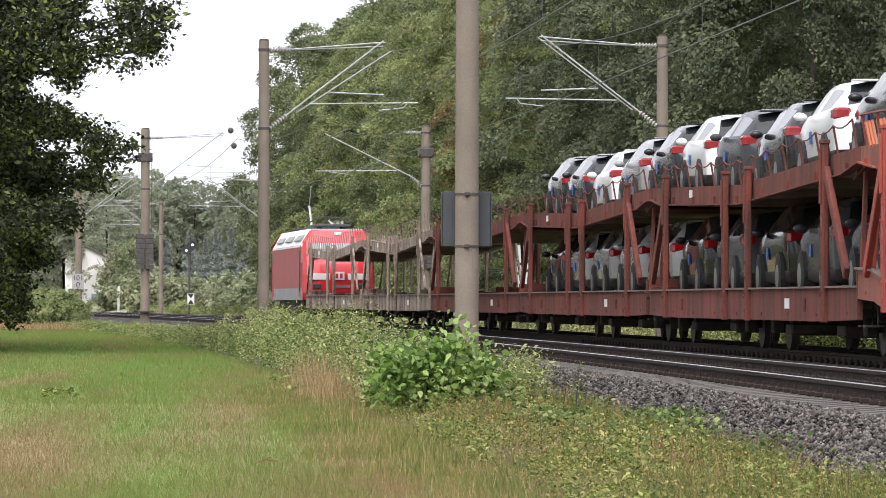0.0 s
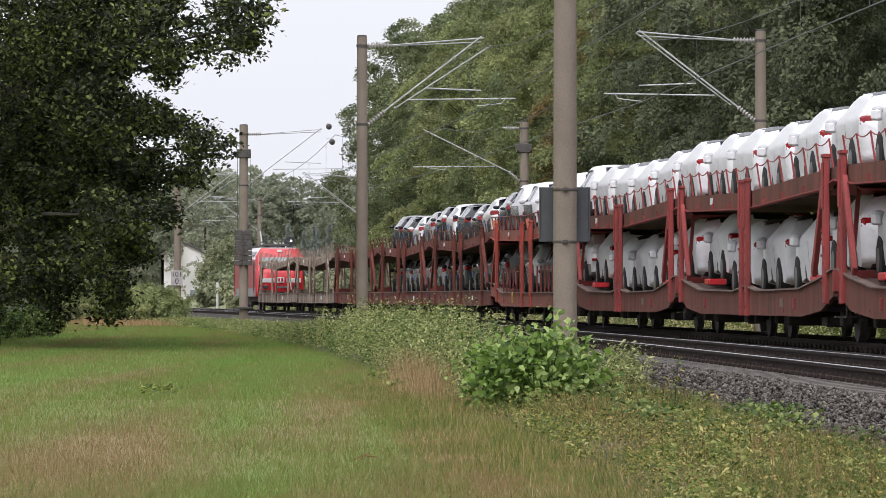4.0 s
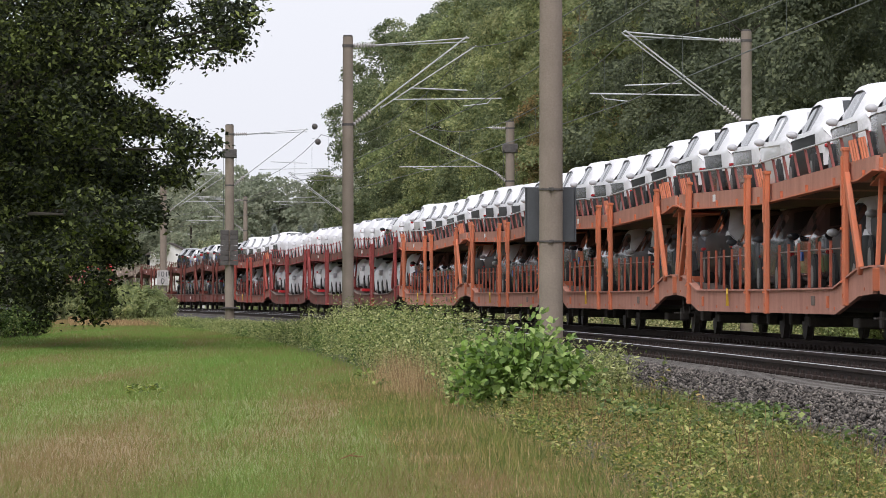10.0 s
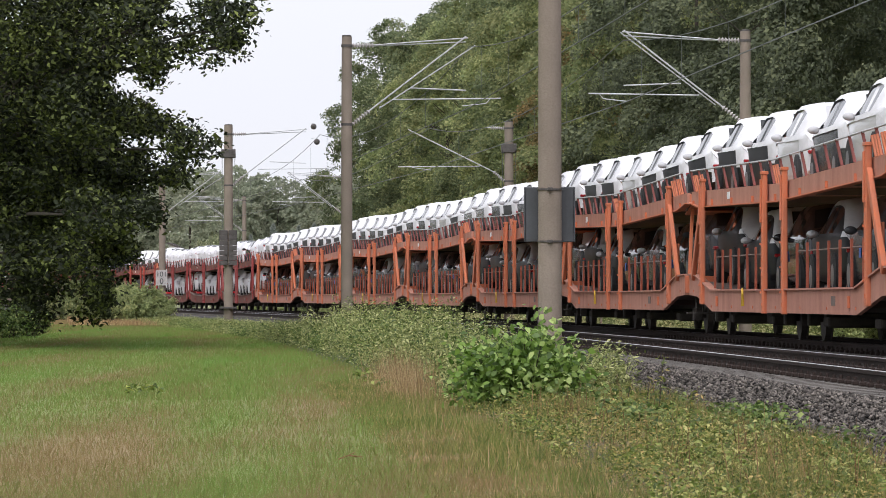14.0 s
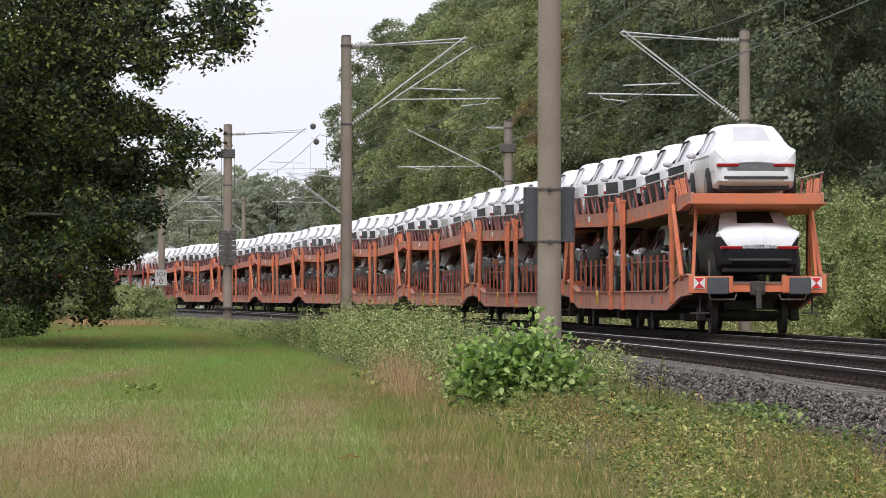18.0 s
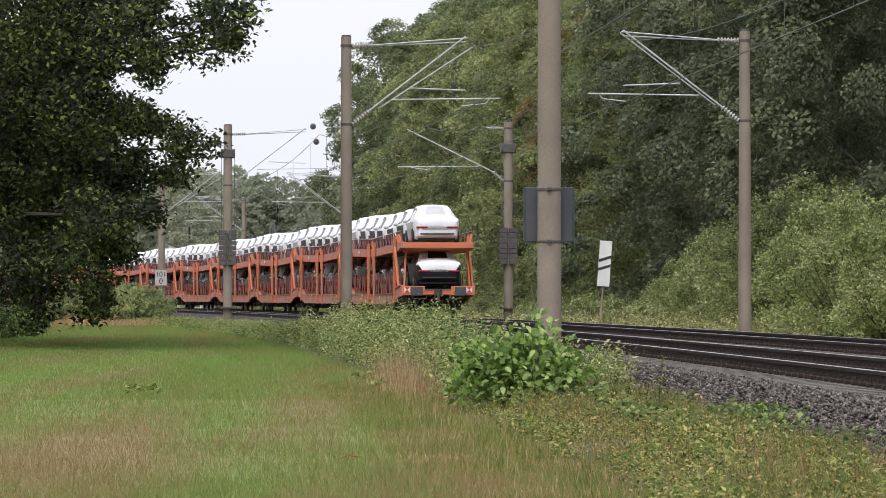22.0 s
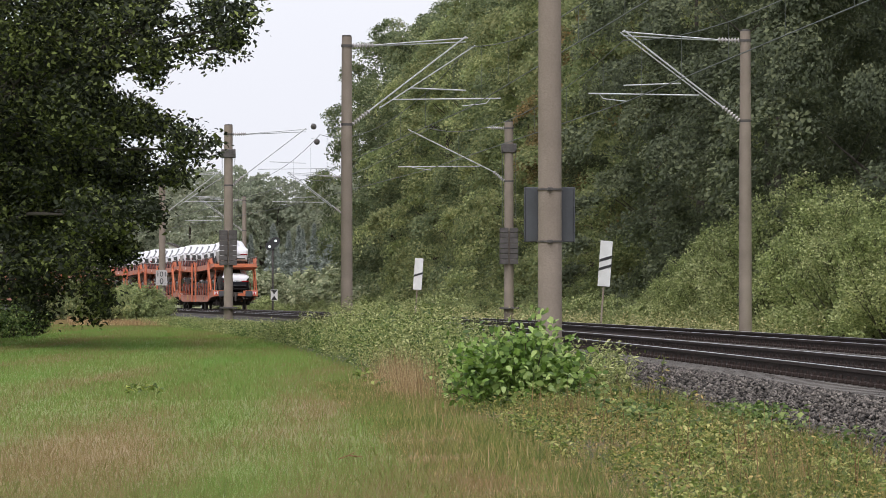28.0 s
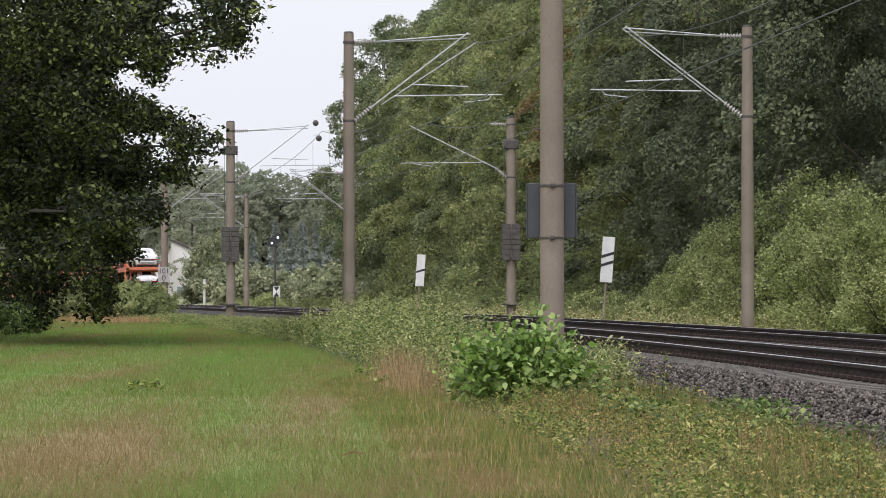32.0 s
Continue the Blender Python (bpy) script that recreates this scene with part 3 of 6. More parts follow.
def heading(y):
    return math.atan(X1 + (2 * X2 * y if y > 0 else 0.0))


TRACKS = (0.0, -4.0)
GROUND = -0.57


def sweep(profile, ys):
    """A strip with the cross-section (off, z) along the line."""
    g = Geo()
    n = len(profile)
    vs = [beside(y, o, z) for y in ys for o, z in profile]
    fs = [(k * n + i, k * n + i + 1, (k + 1) * n + i + 1, (k + 1) * n + i) for k in range(len(ys) - 1) for i in range(n - 1)]
    return g.add(vs, fs)


def ground():
    xs = [-3000, -900, -300] + [-120 + 6 * i for i in range(51)] + [300, 900, 3000]
    ys = [-3000, -800, -420, -200, -60] + [6 * i for i in range(75)] + [560, 800, 1300, 2200, 4500]
    g = Geo()
    vs = []
    for y in ys:
        for x in xs:
            z = GROUND - 0.01 + (0.05 * noise.noise(Vector((x * 0.07, y * 0.05, 0))) if y > 330 or y < 0 else 0)
            right = x - line_x(max(y, -420))
            if right > -8.5 and abs(y) < 900 and right < 4:
                z = GROUND - 0.1
            vs.append((x, y, z))
    n = len(xs)
    fs = [(j * n + i, j * n + i + 1, (j + 1) * n + i + 1, (j + 1) * n + i) for j in range(len(ys) - 1) for i in range(n - 1)]
    thing("ground", "level mown meadow with green and dry brown patches", "ground", kind="structure", geo=g.add(vs, fs), material=M["grass"])


def track_bed():
    ys = [-420, -300, -200, -100, -50] + [4 * i for i in range(110)] + [440 + 20 * i for i in range(30)]
    prof = [(-7.6, -0.75), (-6.35, -0.5), (-5.72, -0.24), (-4, -0.235), (-2, -0.25), (0, -0.235), (1.75, -0.235), (2.5, -0.5), (3.4, -0.75)]
    thing("ballast_bed", "dark grey crushed-stone ballast bed under two tracks", "ballast", kind="structure", geo=sweep(prof, ys), material=M["ballast"])
    head = [(-0.033, -0.001), (-0.028, 0.0015), (0.028, 0.0015), (0.033, -0.001)]
    web = [(-0.075, -0.172), (-0.075, -0.155), (-0.012, -0.135), (-0.012, -0.045), (-0.036, -0.04), (-0.036, -0.006), (-0.03, 0.0), (0.03, 0.0), (0.036, -0.006), (0.036, -0.04), (0.012, -0.045), (0.012, -0.135), (0.075, -0.155), (0.075, -0.172)]
    for k, centre in enumerate(TRACKS):
        t = tagged(new("railway_track"), "steel rails on concrete sleepers in grey ballast", "railway track", "railway tracks", "structure")
        for side in (-0.753, 0.753):
            r = part("rail", sweep([(centre + side + o, z) for o, z in web], ys), M["rail_side"], t, "rusty brown steel rail")
            part("running_surface", sweep([(centre + side + o * 1.02, z + 0.002) for o, z in head], ys), M["rail_top"], r, "shiny worn rail head")
        sl = Geo()
        sl.plate([(-1.3, -0.36), (1.3, -0.36), (1.3, -0.19), (0.9, -0.165), (0.55, -0.175), (0.3, -0.2), (-0.3, -0.2), (-0.55, -0.175), (-0.9, -0.165), (-1.3, -0.19)], "y", -0.13, 0.13)
        cut = len(sl.f)
        fa = sl
        for side in (-0.753, 0.753):
            for e in (-0.13, 0.13):
                fa.box((side + e, 0, -0.14), (0.1, 0.16, 0.05), 0.015)
                fa.tube([(side + e * 1.1, 0, -0.12), (side + e * 1.1, 0, -0.075)], 0.02, 6)
        me = sl.mesh("sleeper", M["sleeper"])
        me.materials.append(M["rail_side"])
        for q in list(me.polygons)[cut:]:
            q.material_index = 1
        a, far = 40.0, Geo()
        while a < (145 if k else 116):
            p = along(a, centre)
            m = Matrix.Translation(p) @ Matrix.Rotation(heading(p.y), 4, "Z")
            part("sleeper", me, None, t, m=m)
            a += 0.63
        while a < 420:
            p = along(a, centre)
            r = Matrix.Rotation(heading(p.y), 3, "Z")
            far.box(p + Vector((0, 0, -0.26)), (2.6, 0.26, 0.19), 0, r)
            a += 0.63
        tagged(part("far_sleepers", far, M["sleeper"], t), kind="stuff")


def ballast_stones():
    """Loose angular stones on the visible shoulder and between the rails."""
    rng = np.random.default_rng(4)
    base = np.array([(1, 0, 0), (-1, 0, 0), (0, 1, 0), (0, -1, 0), (0, 0, 1), (0, 0, -1)], float)
    tri = np.array([(0, 2, 4), (2, 1, 4), (1, 3, 4), (3, 0, 4), (2, 0, 5), (1, 2, 5), (3, 1, 5), (0, 3, 5)])
    n = 92000
    y = 36 + (125 - 36) * rng.random(n) ** 1.7
    off = np.where(rng.random(n) < 0.78, rng.uniform(-6.85, -5.34, n), rng.uniform(-5.2, 1.6, n))
    z = np.where(off < -5.72, -0.215 - (np.abs(off) - 5.72) * 0.43, -0.222) + rng.uniform(-0.02, 0.035, n)
    slope = X1 + 2 * X2 * y
    pos = np.stack([X0 - X1 * y - X2 * y * y + off, y + off * slope, z], 1)
    size = rng.uniform(0.012, 0.03, n)
    vs = base[None] * rng.uniform(0.6, 1.3, (n, 6, 1)) * size[:, None, None]
    vs += rng.normal(0, 0.25, (n, 6, 3)) * size[:, None, None]
    a = rng.uniform(0, 6.28, n)
    ca, sa = np.cos(a)[:, None], np.sin(a)[:, None]
    vs = np.stack([vs[..., 0] * ca - vs[..., 1] * sa, vs[..., 0] * sa + vs[..., 1] * ca, vs[..., 2] * 0.8], -1) + pos[:, None]
    me = bpy.data.meshes.new("ballast_stones")
    me.vertices.add(n * 6)
    me.vertices.foreach_set("co", vs.astype(np.float32).ravel())
    idx = (tri[None] + (np.arange(n) * 6)[:, None, None]).astype(np.int32)
    me.loops.add(idx.size)
    me.loops.foreach_set("vertex_index", idx.ravel())
    me.polygons.add(n * 8)
    me.polygons.foreach_set("loop_start", np.arange(n * 8, dtype=np.int32) * 3)
    me.update(calc_edges=True)
    me.materials.append(M["stone"])
    tagged(new("ballast_stones", me), "loose angular grey ballast stones along the track", "gravel", kind="stuff")


# dark soil strip, added for the shade in the gaps between the herbs
def verge_gap_soil():
    ys = [20 + 3 * i for i in range(96)]
    g = sweep([(-9.0, GROUND - 0.03), (-8.6, GROUND + 0.035), (-7.4, GROUND + 0.05), (-6.5, GROUND + 0.045), (-6.1, GROUND - 0.1)], ys)
    thing("verge_gap_soil", "dark soil strip under the verge herbs, standing for shade in their gaps", "soil", kind="structure", geo=g, material=M["soil"])


ground()
verge_gap_soil()
track_bed()
ballast_stones()


# ---- masts, overhead line, signs ----
NEAR_MASTS = (67.2, 137.5, 212.0, 284.0, 356.0)
FAR_MASTS = (134.0, 203.5, 285.0, 354.0)
NEAR_OFF, FAR_OFF = -7.3, 3.3


def bracket(t, sx, weights):
    """Hinged bracket of tubes that carries the wires out over the track."""
    part("top_tube", Geo().tube([(sx * 0.75, 0, 7.74), (sx * 3.35, 0, 7.95)], 0.018, 6), M["steel"], t)
    part("tie_rod", Geo().tube([(sx * 0.75, 0.03, 7.72), (sx * 3.3, 0.03, 7.84)], 0.016, 6), M["steel"], t)
    part("diagonal_tube", Geo().tube([(sx * 0.62, 0, 5.93), (sx * 3.3, 0, 7.99)], 0.023, 6), M["steel"], t)
    if not weights:
        part("stay_tube", Geo().tube([(sx * 0.9, 0.04, 6.0), (sx * 3.55, 0.04, 7.74)] if sx > 0 else [(sx * 0.8, 0.05, 5.98), (sx * 3.38, 0.05, 7.93)], 0.018, 6), M["steel"], t)
    part("registration_tube", Geo().tube([(sx * 1.25, 0, 6.24), (sx * 4.25, 0, 6.28)], 0.018, 6), M["steel"], t)
    part("steady_arm", Geo().tube([(sx * 3.95, 0, 6.26), (sx * 3.85, 0, 6.14), (sx * 3.2, 0.02, 6.07)], 0.014, 6), M["steel"], t)
    part("upper_strut", Geo().tube([(sx * 1.75, 0, 6.56), (sx * 3.3, 0, 6.5)], 0.018, 6), M["steel"], t)


def mast(y, off, weights=False, arm=True, r0=0.178, r1=0.14, top=7.97):
    side = 1 if off < 0 else -1
    p = beside(y, off)
    m = Matrix.Translation(p) @ Matrix.Rotation(heading(y), 4, "Z")
    t = thing("catenary_mast", "round grey-brown concrete mast carrying an overhead-line bracket" if not weights
              else "concrete mast with stacked iron tensioning weights and bracket", "mast", "overhead line masts", m=m)
    part("shaft", Geo().tube([(0, 0, -0.9), (0, 0, 2), (0, 0, 5), (0, 0, top)], [r0, r0 * 0.96, (r0 + r1) / 2, r1], 20), M["concrete"], t, smooth=True)
    part("cap", Geo().tube([(0, 0, top), (0, 0, top + 0.04), (0, 0, top + 0.05)], [r1 * 0.94, r1 * 0.9, r1 * 0.6], 16), M["weights"], t)
    if not arm:
        return t
    def ins(a, b, name="insulator"):
        a, b = Vector(a), Vector(b)
        pts, rad = [], []
        for i in range(15):
            pts.append(a.lerp(b, i / 14))
            rad.append(0.08 if i % 2 else 0.022)
        part(name, Geo().tube(pts, rad, 8), M["insulator"], t)
    sx = side
    ins((sx * r1, 0, 7.72), (sx * 0.75, 0, 7.74))
    ins((sx * r1, 0, 5.55), (sx * 0.62, 0, 5.93))
    if weights and sx < 0:
        part("diagonal_tube", Geo().tube([(-0.6, 0, 5.92), (-4.15, 0, 7.66)], 0.024, 6), M["steel"], t)
        part("registration_tube", Geo().tube([(-1.2, 0, 6.16), (-4.55, 0, 6.13)], 0.018, 6), M["steel"], t)
        part("steady_arm", Geo().tube([(-4.0, 0, 6.1), (-3.2, 0.02, 6.0)], 0.015, 6), M["steel"], t)
        part("top_tube", Geo().tube([(-0.75, 0, 7.74), (-1.0, 0, 7.74)], 0.016, 6), M["steel"], t)
    else:
        bracket(t, sx, weights)
    for z in (7.72, 5.55):
        part("clamp_band", Geo().tube([(0, 0, z - 0.035), (0, 0, z + 0.035)], r1 + 0.02, 16), M["weights"], t)
    if weights:
        for e in (-1, 1):
            for i in range(7):
                part("weight", Geo().box((e * 0.2 - 0.02, -0.16, 2.25 + i * 0.215), (0.34, 0.3, 0.2), 0.02), M["weights"], t, "dark cast-iron tensioning weight")
        part("weight_rope", Geo().tube([(-0.27, -0.16, 3.7), (-0.27, -0.1, 7.0)], 0.012, 5).tube([(0.27, -0.16, 3.7), (0.27, -0.1, 7.0)], 0.012, 5), M["wire"], t)
        part("tensioning_wheel", Geo().tube([(-0.3, 0, 6.9), (0.3, 0, 6.9)], 0.2, 12).box((0, 0, 6.9), (0.5, 0.44, 0.36), 0.04), M["weights"], t)
        part("foot_clamp", Geo().box((0, -0.1, 0.35), (0.75, 0.5, 0.07), 0.01), M["weights"], t)
    return t


for k, y in enumerate(NEAR_MASTS):
    mast(y, NEAR_OFF - (0.5 if k == 2 else 0.0), weights=k == 2, r0=0.165 if k < 2 else 0.2, r1=0.14 if k < 2 else 0.18, top=7.97 if k != 2 else 8.1)
for k, y in enumerate(FAR_MASTS):
    mast(y, FAR_OFF, weights=k == 1, r0=0.178 if k != 1 else 0.2, r1=0.14 if k != 1 else 0.18)


def line_marker_plate():
    """Rear of a plate strapped to the first mast."""
    p = beside(67.2, NEAR_OFF)
    t = thing("signal_plate", "dark grey sheet-metal plate strapped to a concrete mast, seen from behind", "sign",
              m=Matrix.Translation(p + Vector((0, 0.2, 0))))
    part("plate", Geo().box((0, 0, 1.9), (0.66, 0.035, 0.74), 0.012), M["dark_plate"], t)
    for e in (-1, 1):
        part("rim", Geo().box((e * 0.335, 0.0, 1.9), (0.02, 0.06, 0.74), 0.004), M["dark_plate"], t)
    for z in (1.535, 2.235):
        part("clamp_band", Geo().tube([(0, -0.2, z - 0.012), (0, -0.2, z + 0.012)], 0.172, 18), M["weights"], t)
        part("bolt", Geo().box((0.0, -0.385, z), (0.07, 0.05, 0.045), 0.008), M["weights"], t)


line_marker_plate()


def sag(a, b, drop, n):
    return [a.lerp(b, i / n) - Vector((0, 0, drop * 4 * (i / n) * (1 - i / n))) for i in range(n + 1)]


def overhead_line(name, ys, off, label):
    t = thing(name, label, "overhead wire", "overhead wires")
    for a, b in zip(ys[:-1], ys[1:]):
        pa, pb = beside(a, off, 6.03), beside(b, off, 6.03)
        part("contact_wire", Geo().tube([pa, pb], 0.014, 5, False), M["wire"], t)
        hi = sag(beside(a, off, 7.72), beside(b, off, 7.72), 0.95, 14)
        part("messenger_wire", Geo().tube(hi, 0.012, 5, False), M["wire"], t)
        for i in range(1, 14, 2):
            part("dropper", Geo().tube([hi[i], pa.lerp(pb, i / 14)], 0.006, 4, False), M["wire"], t)


overhead_line("overhead_line", (-72, -2, 67.2, 137.5, 212, 284, 356, 430), -3.9, "bare copper overhead wires above the near track")
overhead_line("overhead_line", (-72, -4, 65, 134, 203.5, 285, 354, 430), 0.0, "bare copper overhead wires above the far track")


def marker_balls():
    p = beside(212, NEAR_OFF - 0.5) + Vector((3.62, 0, 0))
    for dx, z in ((0.0, 8.05), (0.14, 7.4)):
        t = thing("line_weight", "round dark ball on the overhead line bracket", "ball weight", "line weights", m=Matrix.Translation(p + Vector((dx, 0, z))))
        pts = [(0, 0, -0.13 * math.cos(math.pi * i / 10)) for i in range(11)]
        part("ball", Geo().tube(pts, [max(0.002, 0.13 * math.sin(math.pi * i / 10)) for i in range(11)], 14), M["weights"], t, smooth=True)
        part("hanger", Geo().tube([(0, 0, 0.1), (-dx - 0.1, 0, 0.1 + 0.05)], 0.012, 5), M["steel"], t)


marker_balls()


def distance_board(y, off, stripes, turn=-6):
    p = beside(y, off)
    t = thing("distance_board", "white upright board with slanted black stripes on a thin post", "signal board", "distance boards",
              m=Matrix.Translation(p) @ Matrix.Rotation(heading(y) + radians(turn), 4, "Z") @ Matrix.Rotation(radians(4), 4, "Y"))
    part("post", Geo().tube([(0, 0.04, -0.7), (0, 0.04, 2.6)], 0.035, 8), M["beige"], t)
    part("board", Geo().box((0, 0, 1.95), (0.42, 0.03, 1.56), 0.006), M["white_sign"], t)
    part("board_edge", Geo().box((0.216, 0.0, 1.95), (0.012, 0.045, 1.58), 0.0).box((0.0, 0.0, 1.162), (0.44, 0.045, 0.012), 0), M["black_sign"], t)
    for i in range(stripes):
        z = 2.12 - i * 0.3 if stripes > 1 else 1.93
        part("stripe", Geo().plate([(-0.205, z - 0.13), (0.205, z + 0.02), (0.205, z + 0.12), (-0.205, z - 0.03)], "y", -0.022, -0.016), M["black_sign"], t)


distance_board(170, 3.2, 2)
distance_board(245, 3.2, 1)


def text_on(parent, body, size, m, material):
    cu = bpy.data.curves.new("lettering", "FONT")
    cu.body, cu.size, cu.align_x, cu.align_y, cu.extrude = body, size, "CENTER", "CENTER", 0.002
    cu.materials.append(material)
    ob = new("lettering", cu)
    ob.parent, ob.matrix_basis = parent, m
    return ob


def kilometre_board():
    p = beside(284, NEAR_OFF) + Vector((-0.02, -0.26, 0))
    t = thing("kilometre_board", "white board with black figures 101 and 0 fixed to a mast", "sign", m=Matrix.Translation(p))
    part("board", Geo().box((0, 0, 1.9), (0.66, 0.03, 0.86), 0.01), M["insulator"], t, "dull grey-white number board")
    up = Matrix.Rotation(radians(90), 4, "X")
    text_on(t, "101", 0.42, Matrix.Translation((0, -0.02, 2.1)) @ up, M["black_sign"])
    text_on(t, "0", 0.46, Matrix.Translation((0, -0.02, 1.7)) @ up, M["black_sign"])
    part("bracket", Geo().box((0, 0.05, 1.9), (0.3, 0.08, 0.06), 0.01), M["steel"], t)


kilometre_board()


def distant_signal():
    p = beside(329, 2.9)
    t = thing("distant_signal", "light signal on a thin post with two pale lamps lit", "railway signal", m=Matrix.Translation(p))
    part("post", Geo().tube([(0, 0, -0.8), (0, 0, 4.2)], 0.07, 10), M["weights"], t)
    head = Geo()
    a = [(0.3 * math.cos(k) + 0.26 * (1 if math.cos(k - 0.75) > 0 else -1) * 0.72, 0.28 * math.sin(k) + 0.26 * (1 if math.cos(k - 0.75) > 0 else -1) * 0.68) for k in np.linspace(0, 2 * math.pi, 24, endpoint=False)]
    part("signal_head", head.plate([(u, v + 4.35) for u, v in a], "y", -0.12, 0.1), M["black_sign"], t, "black oblong signal screen set at a slant")
    for u, v in ((-0.2, 4.16), (0.2, 4.54)):
        part("lamp", Geo().tube([(u, -0.13, v), (u, -0.17, v)], 0.075, 14), GLOW, t, "lit pale signal lamp")
        part("hood", Geo().tube([(u, -0.12, v + 0.17), (u, -0.3, v + 0.14)], 0.035, 8), M["black_sign"], t)
    part("board", Geo().box((0.1, -0.1, 0.95), (0.46, 0.03, 0.72), 0.005), M["white_sign"], t, "white board with a black cross of two wedges")
    for s in (1, -1):
        part("wedge", Geo().plate([(0.1 - 0.2, 0.95 + s * 0.33), (0.1 + 0.2, 0.95 + s * 0.33), (0.1, 0.95 + s * 0.04)], "y", -0.125, -0.118), M["black_sign"], t)


GLOW = glow_mat("pale_signal_lamp", (0.9, 1.0, 0.92), 1.1)
distant_signal()


# ---- vehicles: wagons ----
def wheelset(parent, y, r=0.42):
    ws = part("wheelset", Geo().tube([(-0.95, y, r), (0.95, y, r)], 0.08, 8), M["under"], parent)
    for e in (-1, 1):
        part("wheel", Geo().tube([(e * 0.69, y, r), (e * 0.705, y, r), (e * 0.72, y, r), (e * 0.82, y, r)], [r + 0.028, r + 0.03, r + 0.002, r - 0.002], 22), M["wheel"], ws)
        part("axle_box", Geo().box((e * 1.0, y, r), (0.2, 0.3, 0.28), 0.03), M["under"], ws)


def buffers(parent, half, end):
    for e in (-1, 1):
        b = part("buffer", Geo().tube([(e * 0.875, end * (half - 0.05), 1.03), (e * 0.875, end * (half + 0.22), 1.03)], 0.1, 12), M["under"], parent)
        part("buffer_head", Geo().box((e * 0.875, end * (half + 0.28), 1.03), (0.46, 0.06, 0.36), 0.05), M["dark_plate"], b)
    part("coupling", Geo().tube([(0, end * half, 0.98), (0, end * (half + 0.2), 0.9), (0, end * (half + 0.25), 0.55)], 0.06, 8).box((0, end * half, 0.98), (0.3, 0.2, 0.3), 0.03), M["under"], parent)


def deck_z(y, half):
    """Edge of the upper deck: falls towards the hinge in the middle, by kind of wagon."""
    rise = 0.16 if half > 14 else (0.24 if half > 13.2 else (0.32 if half > 13 else 0.16))
    return 2.99 - rise + rise * min(1.0, abs(y) / half)


DECK_SUNK = 0.16


STYLES = {
    "orange": dict(length=31.0, post="orange", sill="orange_dusty", rail="rail_red", word="bright orange double-deck car-carrying wagon"),
    "faded": dict(length=29.0, post="faded_post", sill="faded", rail="rail_red", word="faded brown-red double-deck car-carrying wagon"),
    "wine": dict(length=26.7, post="wine", sill="wine_sill", rail="wine", word="wine-red double-deck car-carrying wagon with grimy sills"),
    "oxide": dict(length=27.5, post="oxide", sill="oxide", rail="oxide", word="oxide-red double-deck car-carrying wagon"),
    "beige": dict(length=27.0, post="beige", sill="beige", rail="beige", word="rust-streaked pale grey empty double-deck car-carrying wagon"),
}


def wagon(style, last=False, label=""):
    st = STYLES[style]
    half = st["length"] / 2 - 0.42
    post, sill, rail = M[st["post"]], M[st["sill"]], M[st["rail"]]
    t = thing("car_transport_wagon", label or st["word"], "railway wagon", "wagons of the train")
    ys = [-half, -half + 1.6, -half + 4.4, -2, 0, 2, half - 4.4, half - 1.6, half]
    if style in ("orange", "faded"):
        tops = [1.26, 1.22, 0.92, 0.91, 0.91, 0.91, 0.92, 1.22, 1.26]
        bots = [0.84, 0.8, 0.5, 0.5, 0.5, 0.5, 0.5, 0.8, 0.84]
    elif style == "wine":
        tops = [1.25, 1.1, 0.93, 0.9, 1.0, 0.9, 0.93, 1.1, 1.25]
        bots = [0.8, 0.55, 0.44, 0.44, 0.44, 0.44, 0.44, 0.55, 0.8]
    else:
        tops = [1.0] * 9
        bots = [0.54, 0.52, 0.5, 0.5, 0.5, 0.5, 0.5, 0.52, 0.54]
    for e in (-1, 1):
        s = part("side_sill", Geo().strip(list(zip(ys, tops)), list(zip(ys, bots)), "x", e * 1.47, e * 1.39), sill, t, "dusty side sill plate")
        lip = Geo()
        for i in range(8):
            lip.beam((e * 1.44, ys[i], tops[i] + 0.015), (e * 1.44, ys[i + 1], tops[i + 1] + 0.015), 0.16, 0.03)
        part("sill_edge", lip, M["deck"] if style != "orange" else M["orange_dusty"], s)
        bm_t = [(y, deck_z(y, half) + 0.03) for y in ys]
        bm_b = [(y, deck_z(y, half) - (0.3 if i not in (0, 8) else 0.2)) for i, y in enumerate(ys)]
        b = part("upper_beam", Geo().strip(bm_t, bm_b, "x", e * 1.42, e * 1.35), sill, t)
        fl = Geo()
        for i in range(8):
            fl.beam((e * 1.4, ys[i], bm_b[i][1]), (e * 1.4, ys[i + 1], bm_b[i + 1][1]), 0.16, 0.025)
        part("beam_flange", fl, post, b)
        # plates on the sill, small hooks and marks
        for y in (-half + 5.2, half - 5.5):
            part("sill_bracket", Geo().box((e * 1.49, y, (tops[3] + bots[3]) / 2), (0.05, 0.1, 0.2), 0.01), post, s)
        part("marking_panel", Geo().box((e * 1.474, -half + 7.2, (tops[3] + bots[3]) / 2 + 0.02), (0.012, 0.5, 0.16), 0), M["white_paint"] if style in ("oxide", "beige") else M["deck"], s)
        part("marking_panel", Geo().box((e * 1.424, -1.0 + half * 0.6, deck_z(half * 0.6, half) - 0.12), (0.012, 0.45, 0.14), 0), M["white_paint"], b)
        # posts
        def upright(y, w=0.26, low=None, high=None):
            lo = low if low is not None else float(np.interp(y, ys, bots)) - 0.02
            hi = high if high is not None else deck_z(y, half) + 0.22
